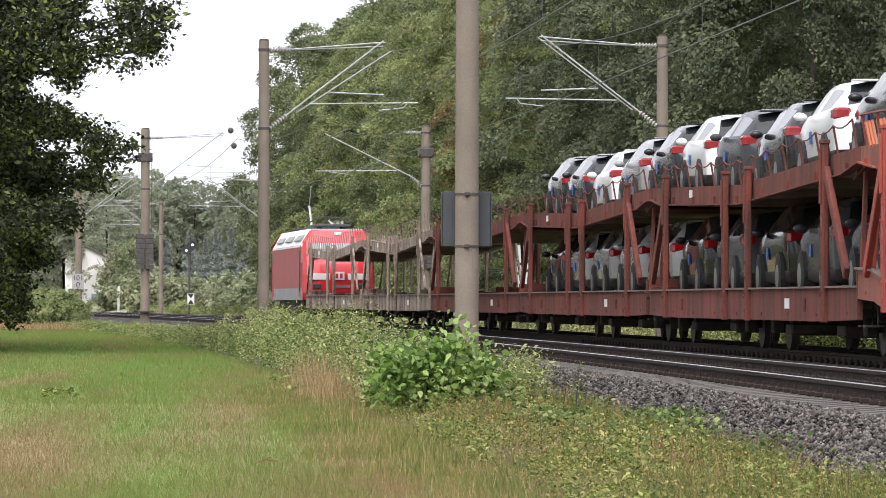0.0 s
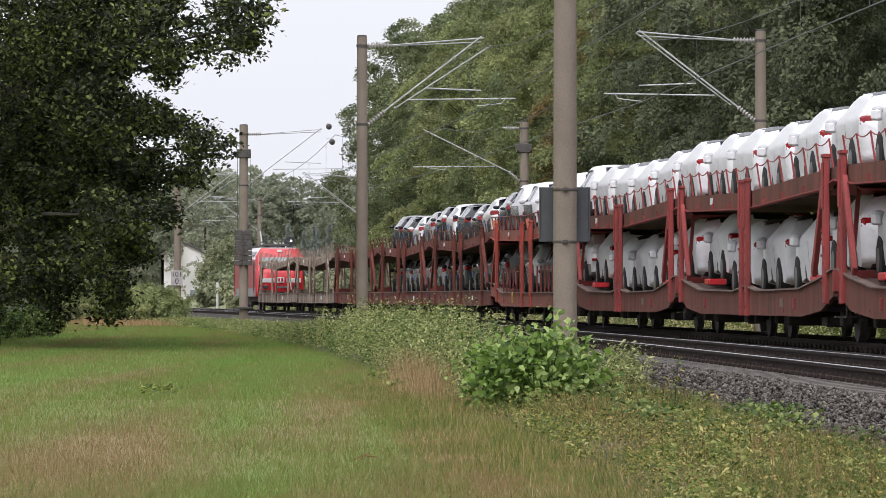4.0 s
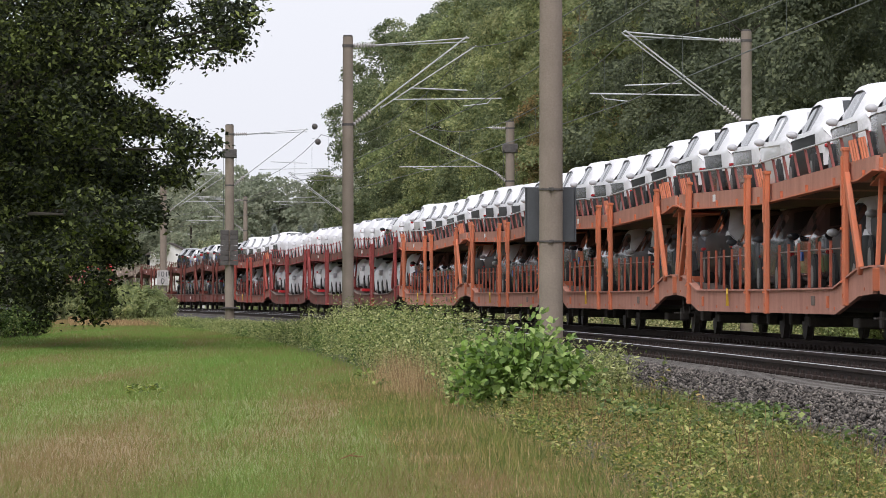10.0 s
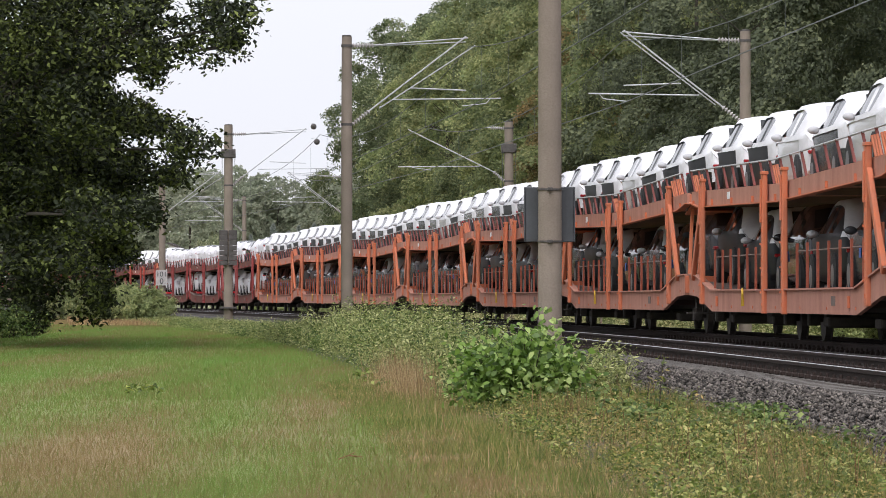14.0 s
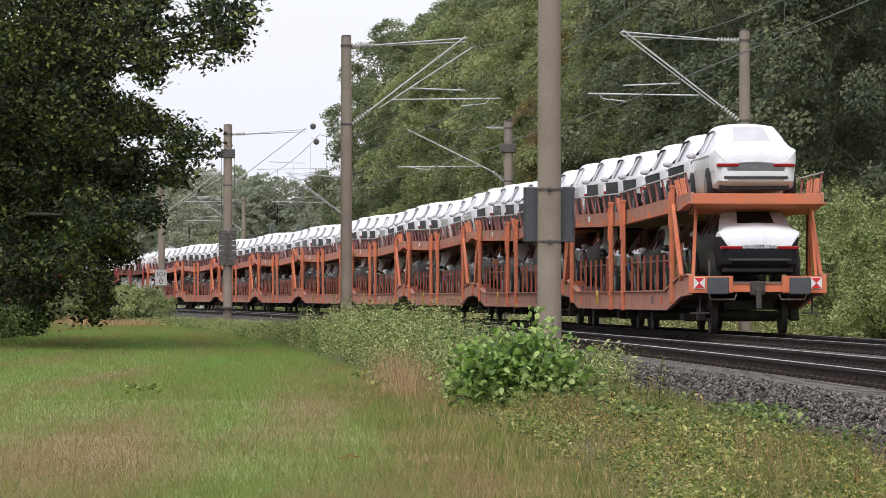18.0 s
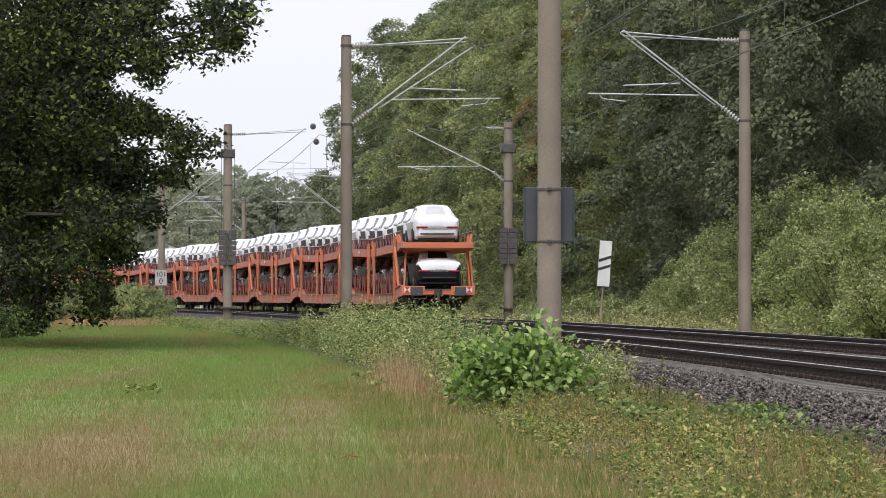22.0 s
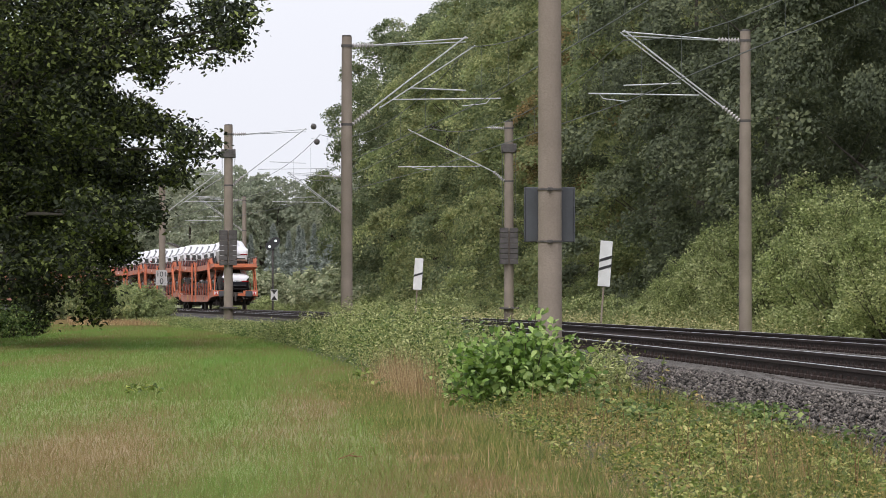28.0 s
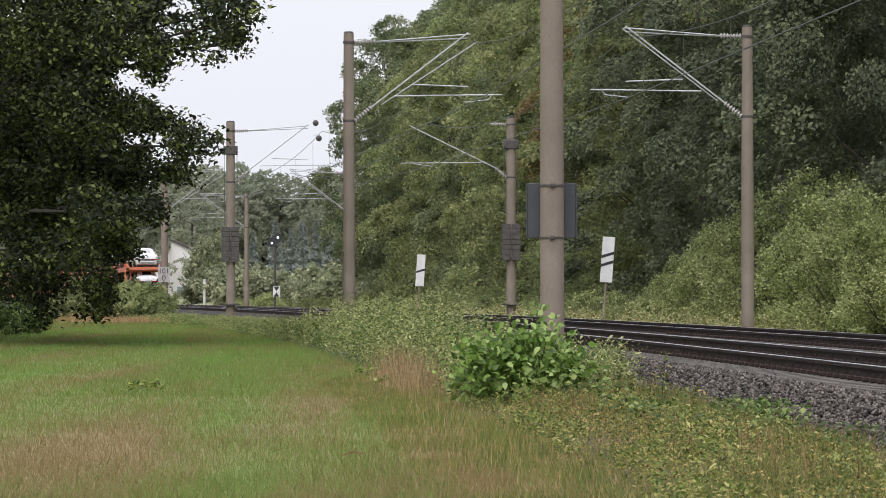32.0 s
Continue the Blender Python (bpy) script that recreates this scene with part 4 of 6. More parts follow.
            pg = ( Geo().box((e * 1.5, y, (lo + hi) / 2), (0.1, w, hi - lo), 0.02).box((e * 1.5, y, hi + 0.02), (0.13, w * 1.15, 0.06), 0.01)
                      .box((e * 1.565, y, hi - 0.5), (0.03, w * 0.5, 0.8), 0.006))
            for k in range(5):
                pg.box((e * 1.56, y + w * 0.32, lo + 0.4 + k * (hi - lo - 0.8) / 4), (0.03, 0.04, 0.04), 0)
            part("post", pg, post, t)
        if style in ("orange", "faded"):
            spots = [-half + 2.9, -1.5, 1.5, half - 2.9]
            stays = [(-half + 2.75, -half + 1.1), (half - 2.75, half - 1.1)]
        elif style == "wine":
            spots = [-half + 0.7, -0.45, 0.45, half - 0.7]
            stays = [(-half + 0.95, -half + 2.3), (half - 0.95, half - 2.3)]
        else:
            spots = [-half + 3.0, -1.6, 1.4, half - 3.0]
            stays = [(-half + 2.8, -half + 0.8), (half - 2.8, half - 0.8)]
        for y in spots:
            upright(y, {"wine": 0.34, "beige": 0.13}.get(style, 0.26))
        bolts = Geo()
        for y in spots:
            lo, hi = float(np.interp(y, ys, bots)) + 0.15, deck_z(y, half)
            for k in range(9):
                bolts.box((e * 1.556, y - 0.05, lo + (hi - lo) * k / 8), (0.02, 0.035, 0.06))
        for y in np.linspace(-half + 0.9, half - 0.9, 9):
            bolts.box((e * 1.475, y, float(np.interp(y, ys, bots)) + 0.1), (0.02, 0.035, 0.05))
            bolts.box((e * 1.44, y + 0.3, deck_z(y + 0.3, half) - 0.22), (0.05, 0.035, 0.12))
        tagged(part("riveting", bolts, post, t), kind="stuff")
        for ya, yb in stays:
            part("stay", Geo().beam((e * 1.5, ya, deck_z(ya, half) - 0.2), (e * 1.5, yb, 1.2), 0.07 if style == "beige" else 0.09, 0.1 if style == "beige" else 0.2, bevel=0.02), post, t)
        # railing of the upper deck
        n = {"beige": 26, "wine": 15, "oxide": 15}.get(style, 20)
        h = 0.44 if style in ("orange", "faded") else 0.5 if style == "wine" else (0.55 if style == "beige" else 0.42)
        thick = 0.045 if style in ("orange", "faded") else 0.03
        rp = Geo().beam((e * 1.4, -0.02, 0), (e * 1.47, 0.14 if style == "orange" else 0.0, h), thick, thick).mesh("railing_post", rail)
        for i in range(n):
            y = -half + 0.5 + (2 * half - 1.0) * i / (n - 1)
            part("railing_post", rp, None, t, m=Matrix.Translation((0, y, deck_z(y, half) + 0.03)))
        if style != "beige":
            pts = [(e * 1.47, y, deck_z(y, half) + h + 0.03) for y in np.linspace(-half + 0.5, half - 0.3, 25)]
            if style in ("oxide", "wine"):
                line = np.linspace(-half + 0.5, half - 0.5, 4 * (n - 1) + 1)
                pts = [(e * 1.47, y, deck_z(y, half) + h + 0.02 - (0.0, 0.055, 0.075, 0.055)[i % 4]) for i, y in enumerate(line)]
            part("hand_rail", Geo().tube(pts, 0.02 if style in ("orange", "faded") else 0.011, 5), M["steel"] if style == "orange" else rail, t)
        if style in ("orange", "faded"):
            for y in (-half + 1.2, -half + 2.3, 0.0, half - 2.3, half - 1.2):
                gate = Geo()
                for k in (-0.3, 0.0, 0.3):
                    gate.beam((e * 1.4, y + k, deck_z(y, half) - 0.02), (e * 1.46, y + k + 0.14, deck_z(y, half) + 0.36), 0.035, 0.06)
                part("folding_flap", gate, M["orange"], t, "orange folding side flap")
        # lower railing
        if style in ("orange", "faded"):
            lp = Geo().beam((e * 1.38, 0, 0.85), (e * 1.38, 0, 1.74), 0.045, 0.06).mesh("lower_railing_post", M["low_rail"] if style == "orange" else rail)
            for y in np.concatenate([np.linspace(-half + 4.2, -2.4, 7), np.linspace(2.4, half - 4.2, 7)]):
                part("lower_railing_post", lp, None, t, m=Matrix.Translation((0, float(y), 0)))
            for ya, yb in ((-half + 4.2, -2.4), (2.4, half - 4.2)):
                part("lower_hand_rail", Geo().tube([(e * 1.36, ya, 1.6), (e * 1.36, yb, 1.6)], 0.016, 5), M["deck"], t)
            for end in (-1, 1):
                part("grab_hoop", Geo().tube([(e * 1.4, end * (half - 1.9), 1.2), (e * 1.4, end * (half - 1.9), 1.95), (e * 1.4, end * (half - 2.25), 1.95), (e * 1.4, end * (half - 2.25), 1.2)], 0.025, 6), post, t)
            part("brake_loop", Geo().tube([(e * 1.53, 4.6, 0.62), (e * 1.55, 4.55, 0.85), (e * 1.53, 4.75, 0.95), (e * 1.53, 4.85, 0.62)], 0.02, 6), M["yellow"], t, "yellow painted brake handle loop")
    for kind, z0 in (("upper_deck", 0), ("lower_deck", 1)):
        line = [(y, deck_z(y, half) - DECK_SUNK if not z0 else q - 0.14) for y, q in zip(ys, tops)]
        wide = 1.36 if not z0 else 1.388
        d = part(kind, Geo().strip(line, [(y, z - 0.05) for y, z in line], "x", -wide, wide), M["deck"] if style != "orange" or z0 else M["orange_dusty"], t)
        bar = Geo().box((0, 0, 0), (2.66, 0.1, 0.12)).mesh("cross_beam", M["deck"])
        for y in np.linspace(-half + 1, half - 1, 7):
            part("cross_beam", bar, None, d, m=Matrix.Translation((0, float(y), float(np.interp(y, [q[0] for q in line], [q[1] for q in line])) - 0.11)))
    u = Geo().box((0, 0, 0.62), (1.1, 2 * half - 3, 0.2), 0.03).box((0, 0, 0.42), (0.7, 5, 0.2), 0.05)
    u.box((0.6, -half * 0.45, 0.45), (0.5, 1.2, 0.35), 0.06).box((-0.6, half * 0.4, 0.45), (0.5, 1.0, 0.35), 0.06)
    part("underframe", u, M["under"], t)
    for y in (-half * 0.72, -half * 0.3, half * 0.22, half * 0.66):
        part("brake_rigging", Geo().box((0, y, 0.36), (2.3, 0.7, 0.16), 0.03).tube([(-1.1, y, 0.3), (1.1, y, 0.3)], 0.05, 6), M["under"], t)
    for y in ((-half + 1.7, -1.7, 1.7, half - 1.7) if style != "beige" else (-half + 2, -half + 4, half - 4, half - 2)):
        wheelset(t, y)
    for end in (-1, 1):
        eb = part("end_beam", Geo().box((-1.0, end * half, 1.06), (0.95, 0.1, 0.36), 0.01).box((1.0, end * half, 1.06), (0.95, 0.1, 0.36), 0.01).box((0, end * (half - 0.06), 1.0), (2.9, 0.08, 0.2), 0.01), post, t)
        buffers(t, half, end)
        db = part("deck_end_beam", Geo().box((0, end * half, 2.88), (2.74, 0.09, 0.22), 0.012), post, t)
        part("deck_apron", Geo().beam((0, end * (half - 0.06), 2.78), (0, end * (half - 1.5), 2.58), 2.6, 0.03), post, db)
        for e in (-1, 1):
            part("end_stay", Geo().beam((e * 1.32, end * (half - 0.5), 1.2), (e * 1.22, end * (half - 0.75), 2.78), 0.07, 0.1, bevel=0.015), post, t)
            part("end_hoop", Geo().tube([(e * 0.45, end * (half + 0.05), 0.86), (e * 0.5, end * (half + 0.05), 0.74), (e * 1.0, end * (half + 0.05), 0.74), (e * 1.05, end * (half + 0.05), 0.86)], 0.018, 6), M["deck"], t)
            part("step", Geo().box((e * 1.2, end * (half - 0.25), 0.45), (0.4, 0.25, 0.03), 0).tube([(e * 1.2, end * (half - 0.25), 0.45), (e * 1.2, end * (half - 0.25), 0.9)], 0.02, 5), M["under"], t)
            if last and end < 0:
                b = part("tail_board", Geo().box((e * 1.25, -half - 0.065, 1.09), (0.24, 0.02, 0.24), 0), M["white_sign"], t, "white tail board with red triangles")
                for s in (-1, 1):
                    part("triangle", Geo().plate([(e * 1.25 - 0.11, 1.09 + s * 0.11), (e * 1.25 + 0.11, 1.09 + s * 0.11), (e * 1.25, 1.09)], "y", -half - 0.082, -half - 0.077), M["loco_red"], b)
    if style == "wine":
        for end in (-1, 1):
            part("wheel_chock_box", Geo().box((-1.1, end * (half - 4), 1.12), (0.4, 0.8, 0.13), 0.03), M["loco_red"], t, "bright red stowed ramp")
    return t


# ---- vehicles: motor cars ----
SEDAN = [(-2.4, 0.62, 0.752, 0.55, 0.5), (-2.33, 0.8, 0.989, 0.8, 0.4), (-2.05, 0.88, 1.107, 0.76, 0.3), (-1.72, 0.91, 1.161, 0.74, 0.24), (-1.0, 0.93, 1.473, 0.62, 0.2),
         (-0.55, 0.93, 1.537, 0.62, 0.2), (-0.47, 0.93, 1.543, 0.62, 0.2), (0.25, 0.93, 1.548, 0.63, 0.2), (0.62, 0.93, 1.483, 0.64, 0.2), (1.3, 0.92, 1.097, 0.74, 0.22),
         (1.95, 0.88, 1.0, 0.74, 0.28), (2.25, 0.8, 0.881, 0.66, 0.36), (2.38, 0.62, 0.666, 0.5, 0.42)]
HATCH = [(-2.12, 0.7, 0.875, 0.62, 0.48), (-2.06, 0.84, 1.03, 0.74, 0.38), (-1.98, 0.9, 1.112, 0.74, 0.28), (-1.92, 0.91, 1.174, 0.72, 0.25), (-1.62, 0.92, 1.504, 0.62, 0.2),
         (-0.55, 0.92, 1.576, 0.62, 0.2), (-0.47, 0.92, 1.581, 0.62, 0.2), (0.25, 0.92, 1.566, 0.63, 0.2), (0.6, 0.92, 1.494, 0.64, 0.2), (1.25, 0.91, 1.082, 0.74, 0.22),
         (1.8, 0.88, 0.989, 0.74, 0.28), (2.08, 0.8, 0.865, 0.66, 0.36), (2.2, 0.62, 0.639, 0.5, 0.42)]


def car_ring(st, grow=0.0):
    """One cross-section: under edge, sill, door, shoulder, window, roof."""
    y, w, top, rw, low = st
    w, rw, top = w + grow, rw + grow, top + grow
    belt = min(1.08, top - 0.07) + grow * 0.3
    pts = [(0.78 * w, low), (0.945 * w, low + 0.05), (0.96 * w, min(0.42, belt - 0.2)), (0.975 * w, min(0.64, belt - 0.12)), (w, min(0.99, belt - 0.04)), (0.965 * w, belt),
           (rw + 0.04, max(belt + 0.012, top - 0.15)), (rw * 0.92, max(belt + 0.02, top - 0.055)), (rw * 0.52, top - 0.01), (0.0, top)]
    return [(x, y, z) for x, z in pts] + [(-x, y, z) for x, z in reversed(pts[:-1])]


def car(paint, cover="", shape="sedan", label=""):
    base = [(y, w, top * 1.1, rw, low) for y, w, top, rw, low in SEDAN] if shape == "sedan" else HATCH
    prof = []
    for q in range(len(base) - 1):
        p0, p1, p2, p3 = base[max(q - 1, 0)], base[q], base[q + 1], base[min(q + 2, len(base) - 1)]
        prof += [p1, tuple(0.5 * (c + d) + 0.0625 * (c + d - a - e) for a, c, d, e in zip(p0, p1, p2, p3))]
    prof.append(base[-1])
    rings = [car_ring(s) for s in prof]
    n, k = len(rings[0]), len(rings)
    vs = [p for r in rings for p in r]
    bf, trim, panes = [tuple(range(n)), tuple(reversed(range((k - 1) * n, k * n)))], [], {}
    for j in range(k - 1):
        for i in range(n):
            q = (j * n + i, j * n + (i + 1) % n, (j + 1) * n + (i + 1) % n, (j + 1) * n + i)
            if i in (5, 12) and 8 <= j < 17 and j not in (12,):
                panes.setdefault(("side_window", i, j > 12), []).append(q)
            elif i in (7, 8, 9, 10) and j in (6, 7) or 6 <= i <= 11 and j in (16, 17):
                panes.setdefault(("rear_window" if j < 10 else "windscreen", 0, 0), []).append(q)
            elif i in (0, 1, 16, 17, 18) and shape != "sedan":
                trim.append(q)
            else:
                bf.append(q)
    t = thing("car", label, "car", "cars on the wagons")
    part("body", Geo().add(vs, bf), paint, t, smooth=70)
    if trim:
        part("sill_trim", Geo().add(vs, trim), M["black_sign"], t, "black plastic lower trim", smooth=70)
    for (name, *_), fs in panes.items():
        part(name, Geo().add(vs, fs), M["glass"], t, smooth=70)
    y0, y1 = prof[0][0], prof[-1][0]
    for y in (y0 + 1.0, y1 - 0.85):
        for e in (-1, 1):
            part("wheel", WHEEL, None, t, m=Matrix.Translation((e * 0.848, y, 0.33)))
    for e in (-1, 1):
        if shape == "sedan":
            part("tail_lamp", Geo().box((e * 0.6, y0 + 0.05, 0.76), (0.48, 0.14, 0.07), 0.025), M["tail"], t)
        else:
            part("tail_lamp", Geo().box((e * 0.765, y0 + 0.22, 0.98), (0.3, 0.36, 0.19), 0.06), M["tail"], t)
        arc = [math.pi * i / 6 for i in range(7)]
        part("mirror", Geo().tube([(e * (1.02 - 0.11 * math.cos(a)), 0.82, 1.08) for a in arc], [max(0.012, 0.075 * math.sin(a)) for a in arc], 8), M["film"] if cover else paint, t, smooth=True)
    part("bumper_trim", Geo().box((0, y0 + 0.03, 0.5), (1.36, 0.12, 0.055), 0.02), M["black_sign"], t)
    part("underside", Geo().box((0, 0, 0.3), (1.5, y1 - y0 - 0.5, 0.12), 0.03), M["black_sign"], t)
    if cover in ("half", "top"):
        rings = [car_ring(s, 0.022) for s in prof]
        g, fs = Geo(), []
        vs = [(x, y, z + 0.012 * noise.noise(Vector((x * 3, y * 3, z * 3)))) for r in rings for x, y, z in r]
        for j in range(k - 1):
            for i in range(n):
                door = i in (2, 3, 14, 15)
                arch = i in (2, 15) and 3 <= j <= 22
                if i in (0, 1, 16, 17, 18) or arch or (door and (7 if i in (2, 15) else 6) <= j <= 21) or (i in (5, 12) and 8 <= j <= 16) or (8 <= i <= 9 and j in (6, 7)):
                    continue
                if cover == "top" and (i < 6 or i > 11) and (j > 3 or i in (2, 3, 14, 15)):
                    continue
                fs.append((j * n + i, j * n + (i + 1) % n, (j + 1) * n + (i + 1) % n, (j + 1) * n + i))
        fs.append(tuple(range(3, 16)) if cover == "half" else tuple(range(4, 15)))
        film = [(j * n + i, j * n + i + 1, (j + 1) * n + i + 1, (j + 1) * n + i) for j in (6, 7) for i in (8, 9)]
        part("window_film", Geo().add(vs, film), M["film"] if paint == M["car_white"] else M["glass"], t, "film over the rear window", smooth=70)
        part("protective_cover", g.add(vs, fs), M["cover"], t, "white protective film over roof, bonnet and boot", smooth=70)
    elif cover == "full":
        sub = []
        for a, c in zip(prof[:-1], prof[1:]):
            for q in (0, 0.5):
                sub.append(tuple(u + (d - u) * q for u, d in zip(a, c)))
        sub.append(prof[-1])
        rings = []
        for y, w, top, rw, low in sub:
            rings.append(car_ring((y * 1.01, w + 0.01, top * 0.965 + 0.02, rw + 0.03, 0.24 + 0.05 * math.sin(y * 5)), 0.015))
        g, fs, vs = Geo(), [], []
        for r in rings:
            for x, y, z in r:
                a = noise.noise(Vector((x * 2.2, y * 3.1, z * 1.4))) * 0.05 + noise.noise(Vector((x * 5, y * 6, z * 2))) * 0.035
                vs.append((x * (1 + a), y + a * 0.4, z + a * 0.5))
        for j in range(len(rings) - 1):
            fs += [(j * n + i, j * n + i + 1, (j + 1) * n + i + 1, (j + 1) * n + i) for i in range(n - 1)]
        fs += [tuple(range(n)), tuple(reversed(range((len(rings) - 1) * n, len(rings) * n)))]
        part("dust_cover", g.add(vs, fs), M["cover"], t, "loose white fabric cover", smooth=60)
        for e in (-1, 1):
            part("covered_mirror", Geo().box((e * 1.04, 0.82, 1.0), (0.2, 0.17, 0.2), 0.06), M["cover"], t)
    else:
        for e in (-1, 1):
            part("protective_film", Geo().box((e * 0.925, 0.35, 0.72), (0.012, 0.22, 0.2), 0.002), M["blue"], t, "blue protective door film")
        if shape != "sedan":
            part("roof_spoiler", Geo().box((0, -1.7, 1.515), (1.14, 0.26, 0.03), 0.012), paint, t)
    return t


def wheel_mesh():
    g = Geo().tube([(-0.11, 0, 0), (-0.1, 0, 0), (0.1, 0, 0), (0.11, 0, 0)], [0.27, 0.325, 0.325, 0.27], 20).tube([(-0.093, 0, 0.02), (0.093, 0, 0.02)], 0.385, 20)
    cut = len(g.f)
    me = g.tube([(-0.118, 0, 0), (-0.112, 0, 0), (0.112, 0, 0), (0.118, 0, 0)], [0.06, 0.205, 0.205, 0.06], 14).mesh("wheel", M["tyre"])
    me.materials.append(M["rim"])
    for q in list(me.polygons)[cut:]:
        q.material_index = 1
    return me


WHEEL = wheel_mesh()


# ---- vehicles: locomotive ----
def locomotive():
    t = thing("electric_locomotive", "red electric locomotive with grey skirt and raised pantograph", "locomotive")
    h = 9.2

    def hull(sections, idx):
        g, n = Geo(), 0
        vs, fs = [], []
        for y, pts in sections:
            n = len(pts)
            vs += [(x, y, z) for x, z in pts]
        for j in range(len(sections) - 1):
            fs += [(j * n + i, j * n + i + 1, (j + 1) * n + i + 1, (j + 1) * n + i) for i in idx]
        return g.add(vs, fs)
    def sec(y, w, base, side, roof, rw):
        return (y, [(-w, base), (-w, 1.35), (-w, side), (-rw, roof), (rw, roof), (w, side), (w, 1.35), (w, base)])
    secs = [sec(-h + 0.95, 1.46, 0.85, 3.05, 3.78, 1.05), sec(-h + 1.6, 1.49, 0.85, 3.15, 3.84, 1.1), sec(h - 1.6, 1.49, 0.85, 3.15, 3.84, 1.1), sec(h - 0.95, 1.46, 0.85, 3.05, 3.78, 1.05)]
    part("body_side", hull(secs, (1, 5)), M["loco_dusty"], t, "dust-dulled red body side")
    part("skirt", hull(secs, (0, 6)), M["loco_grey"], t, "grey lower skirt")
    part("roof_shoulder", hull(secs, (2, 4)), M["white_paint"], t, "pale grey sloping roof edge")
    part("roof", hull(secs, (3,)), M["loco_grey"], t)
    part("floor", Geo().box((0, 0, 0.9), (2.85, 2 * h - 2, 0.1)), M["under"], t)
    for e in (-1, 1):
        for y in (-5.5, -0.5, 4.5):
            part("roof_hatch", Geo().beam((e * 1.36, y - 1.6, 3.46), (e * 1.36, y + 1.6, 3.46), 0.05, 0.3, side=(0.75, 0, e * 0.66)), M["loco_grey"], t)
        part("white_line", Geo().box((e * 1.5, 0, 3.1), (0.012, 2 * h - 3.4, 0.07), 0), M["white_paint"], t)
    for end in (-1, 1):
        def fy(d):
            return end * (h - d)
        c = Geo()
        prof = [(0.22, 0.85), (0.0, 1.15), (0.02, 1.9), (0.14, 2.35), (0.5, 3.3), (0.7, 3.72), (0.95, 3.78)]
        vs, fs = [], []
        xs = [-1.46, -1.32, -0.8, 0.8, 1.32, 1.46]
        for d, z in prof:
            for x in xs:
                back = 0.4 if abs(x) > 1.4 else (0.13 if abs(x) > 1.0 else 0.0)
                xx = x * (0.74 if z > 3.75 else (0.8 if z > 3.6 else 1.0))
                vs.append((xx, fy(min(0.95, d + back)), z))
        for j in range(len(prof) - 1):
            fs += [(j * 6 + i, j * 6 + i + 1, (j + 1) * 6 + i + 1, (j + 1) * 6 + i) for i in range(5)]
        cab = part("cab_end", c.add(vs, fs), M["loco_red"], t, "bright red cab front")
        for e in (-1, 1):
            part("cab_side", Geo().plate([(fy(0.96), 0.85), (fy(0.5), 0.85), (fy(0.4), 1.15), (fy(0.42), 1.9), (fy(0.54), 2.35), (fy(0.9), 3.1), (fy(0.96), 3.15)], "x", e * 1.47, e * 1.455), M["loco_red"], cab)
            part("side_window", Geo().box((e * 1.478, fy(1.25), 2.72), (0.02, 0.5, 0.62), 0.005), M["loco_glass"], t)
            part("door", Geo().box((e * 1.492, fy(1.9), 2.0), (0.02, 0.75, 2.0), 0.006), M["loco_dusty"], t)
            part("grab_rail", Geo().tube([(e * 1.53, fy(1.45), 1.2), (e * 1.53, fy(1.45), 2.9)], 0.02, 6), M["dark_plate"], t)
            part("headlamp_unit", Geo().box((e * 0.92, fy(0.0) + end * 0.005, 1.42), (0.36, 0.06, 0.2), 0.03), M["dark_plate"], cab)
            part("white_stripe", Geo().box((e * 0.8, fy(0.03), 1.83), (0.86, 0.07, 0.26), 0.01), M["white_paint"], cab)
        part("windscreen", Geo().beam((0, fy(0.2), 2.58), (0, fy(0.44), 3.22), 2.3, 0.06, bevel=0.02), M["loco_glass"], cab)
        # four thin white upright bars across the windscreen
        for x in (-0.75, -0.25, 0.25, 0.75):
            part("screen_bar", Geo().beam((x, fy(0.15), 2.58), (x, fy(0.38), 3.2), 0.02, 0.05), M["white_paint"], cab)
        part("emblem", Geo().box((0, fy(-0.005), 1.86), (0.46, 0.03, 0.34), 0.01), M["white_paint"], cab, "white emblem plate with red bars")
        part("emblem_bar", Geo().box((-0.09, fy(-0.025), 1.86), (0.11, 0.012, 0.2), 0).box((0.09, fy(-0.025), 1.86), (0.11, 0.012, 0.2), 0), M["loco_red"], cab)
        part("number_bar", Geo().box((0.1, fy(-0.0), 1.42), (0.75, 0.03, 0.12), 0.004), M["loco_grey"], cab, "plain pale number strip")
        part("top_lamp", Geo().box((0, fy(0.62), 3.62), (0.3, 0.1, 0.14), 0.02), M["white_paint"], cab)
        part("buffer_beam", Geo().box((0, fy(0.1), 0.98), (2.7, 0.2, 0.32), 0.03), M["loco_grey"], t)
        buffers(t, h + 0.0, end)
        for y in (fy(3.2), fy(5.8)):
            wheelset(t, y, 0.62)
        part("bogie_frame", Geo().box((0, fy(4.5), 0.72), (2.5, 4.2, 0.36), 0.06), M["under"], t)
    part("equipment_box", Geo().box((0, 0, 0.6), (2.5, 4.6, 0.6), 0.08), M["under"], t)
    for y in (-5.2, 5.2):
        base = part("pantograph_base", Geo().box((0, y, 4.0), (1.5, 1.9, 0.1), 0.02).box((0.5, y, 3.9), (0.14, 1.4, 0.2), 0.02).box((-0.5, y, 3.9), (0.14, 1.4, 0.2), 0.02), M["weights"], t)
        hi = 6.0 if y > 0 else 4.35
        knee = 5.05 if y > 0 else 4.22
        part("lower_arm", Geo().tube([(0, y - 0.7, 4.05), (0, y + 0.7, knee)], 0.05, 8), M["steel"], base)
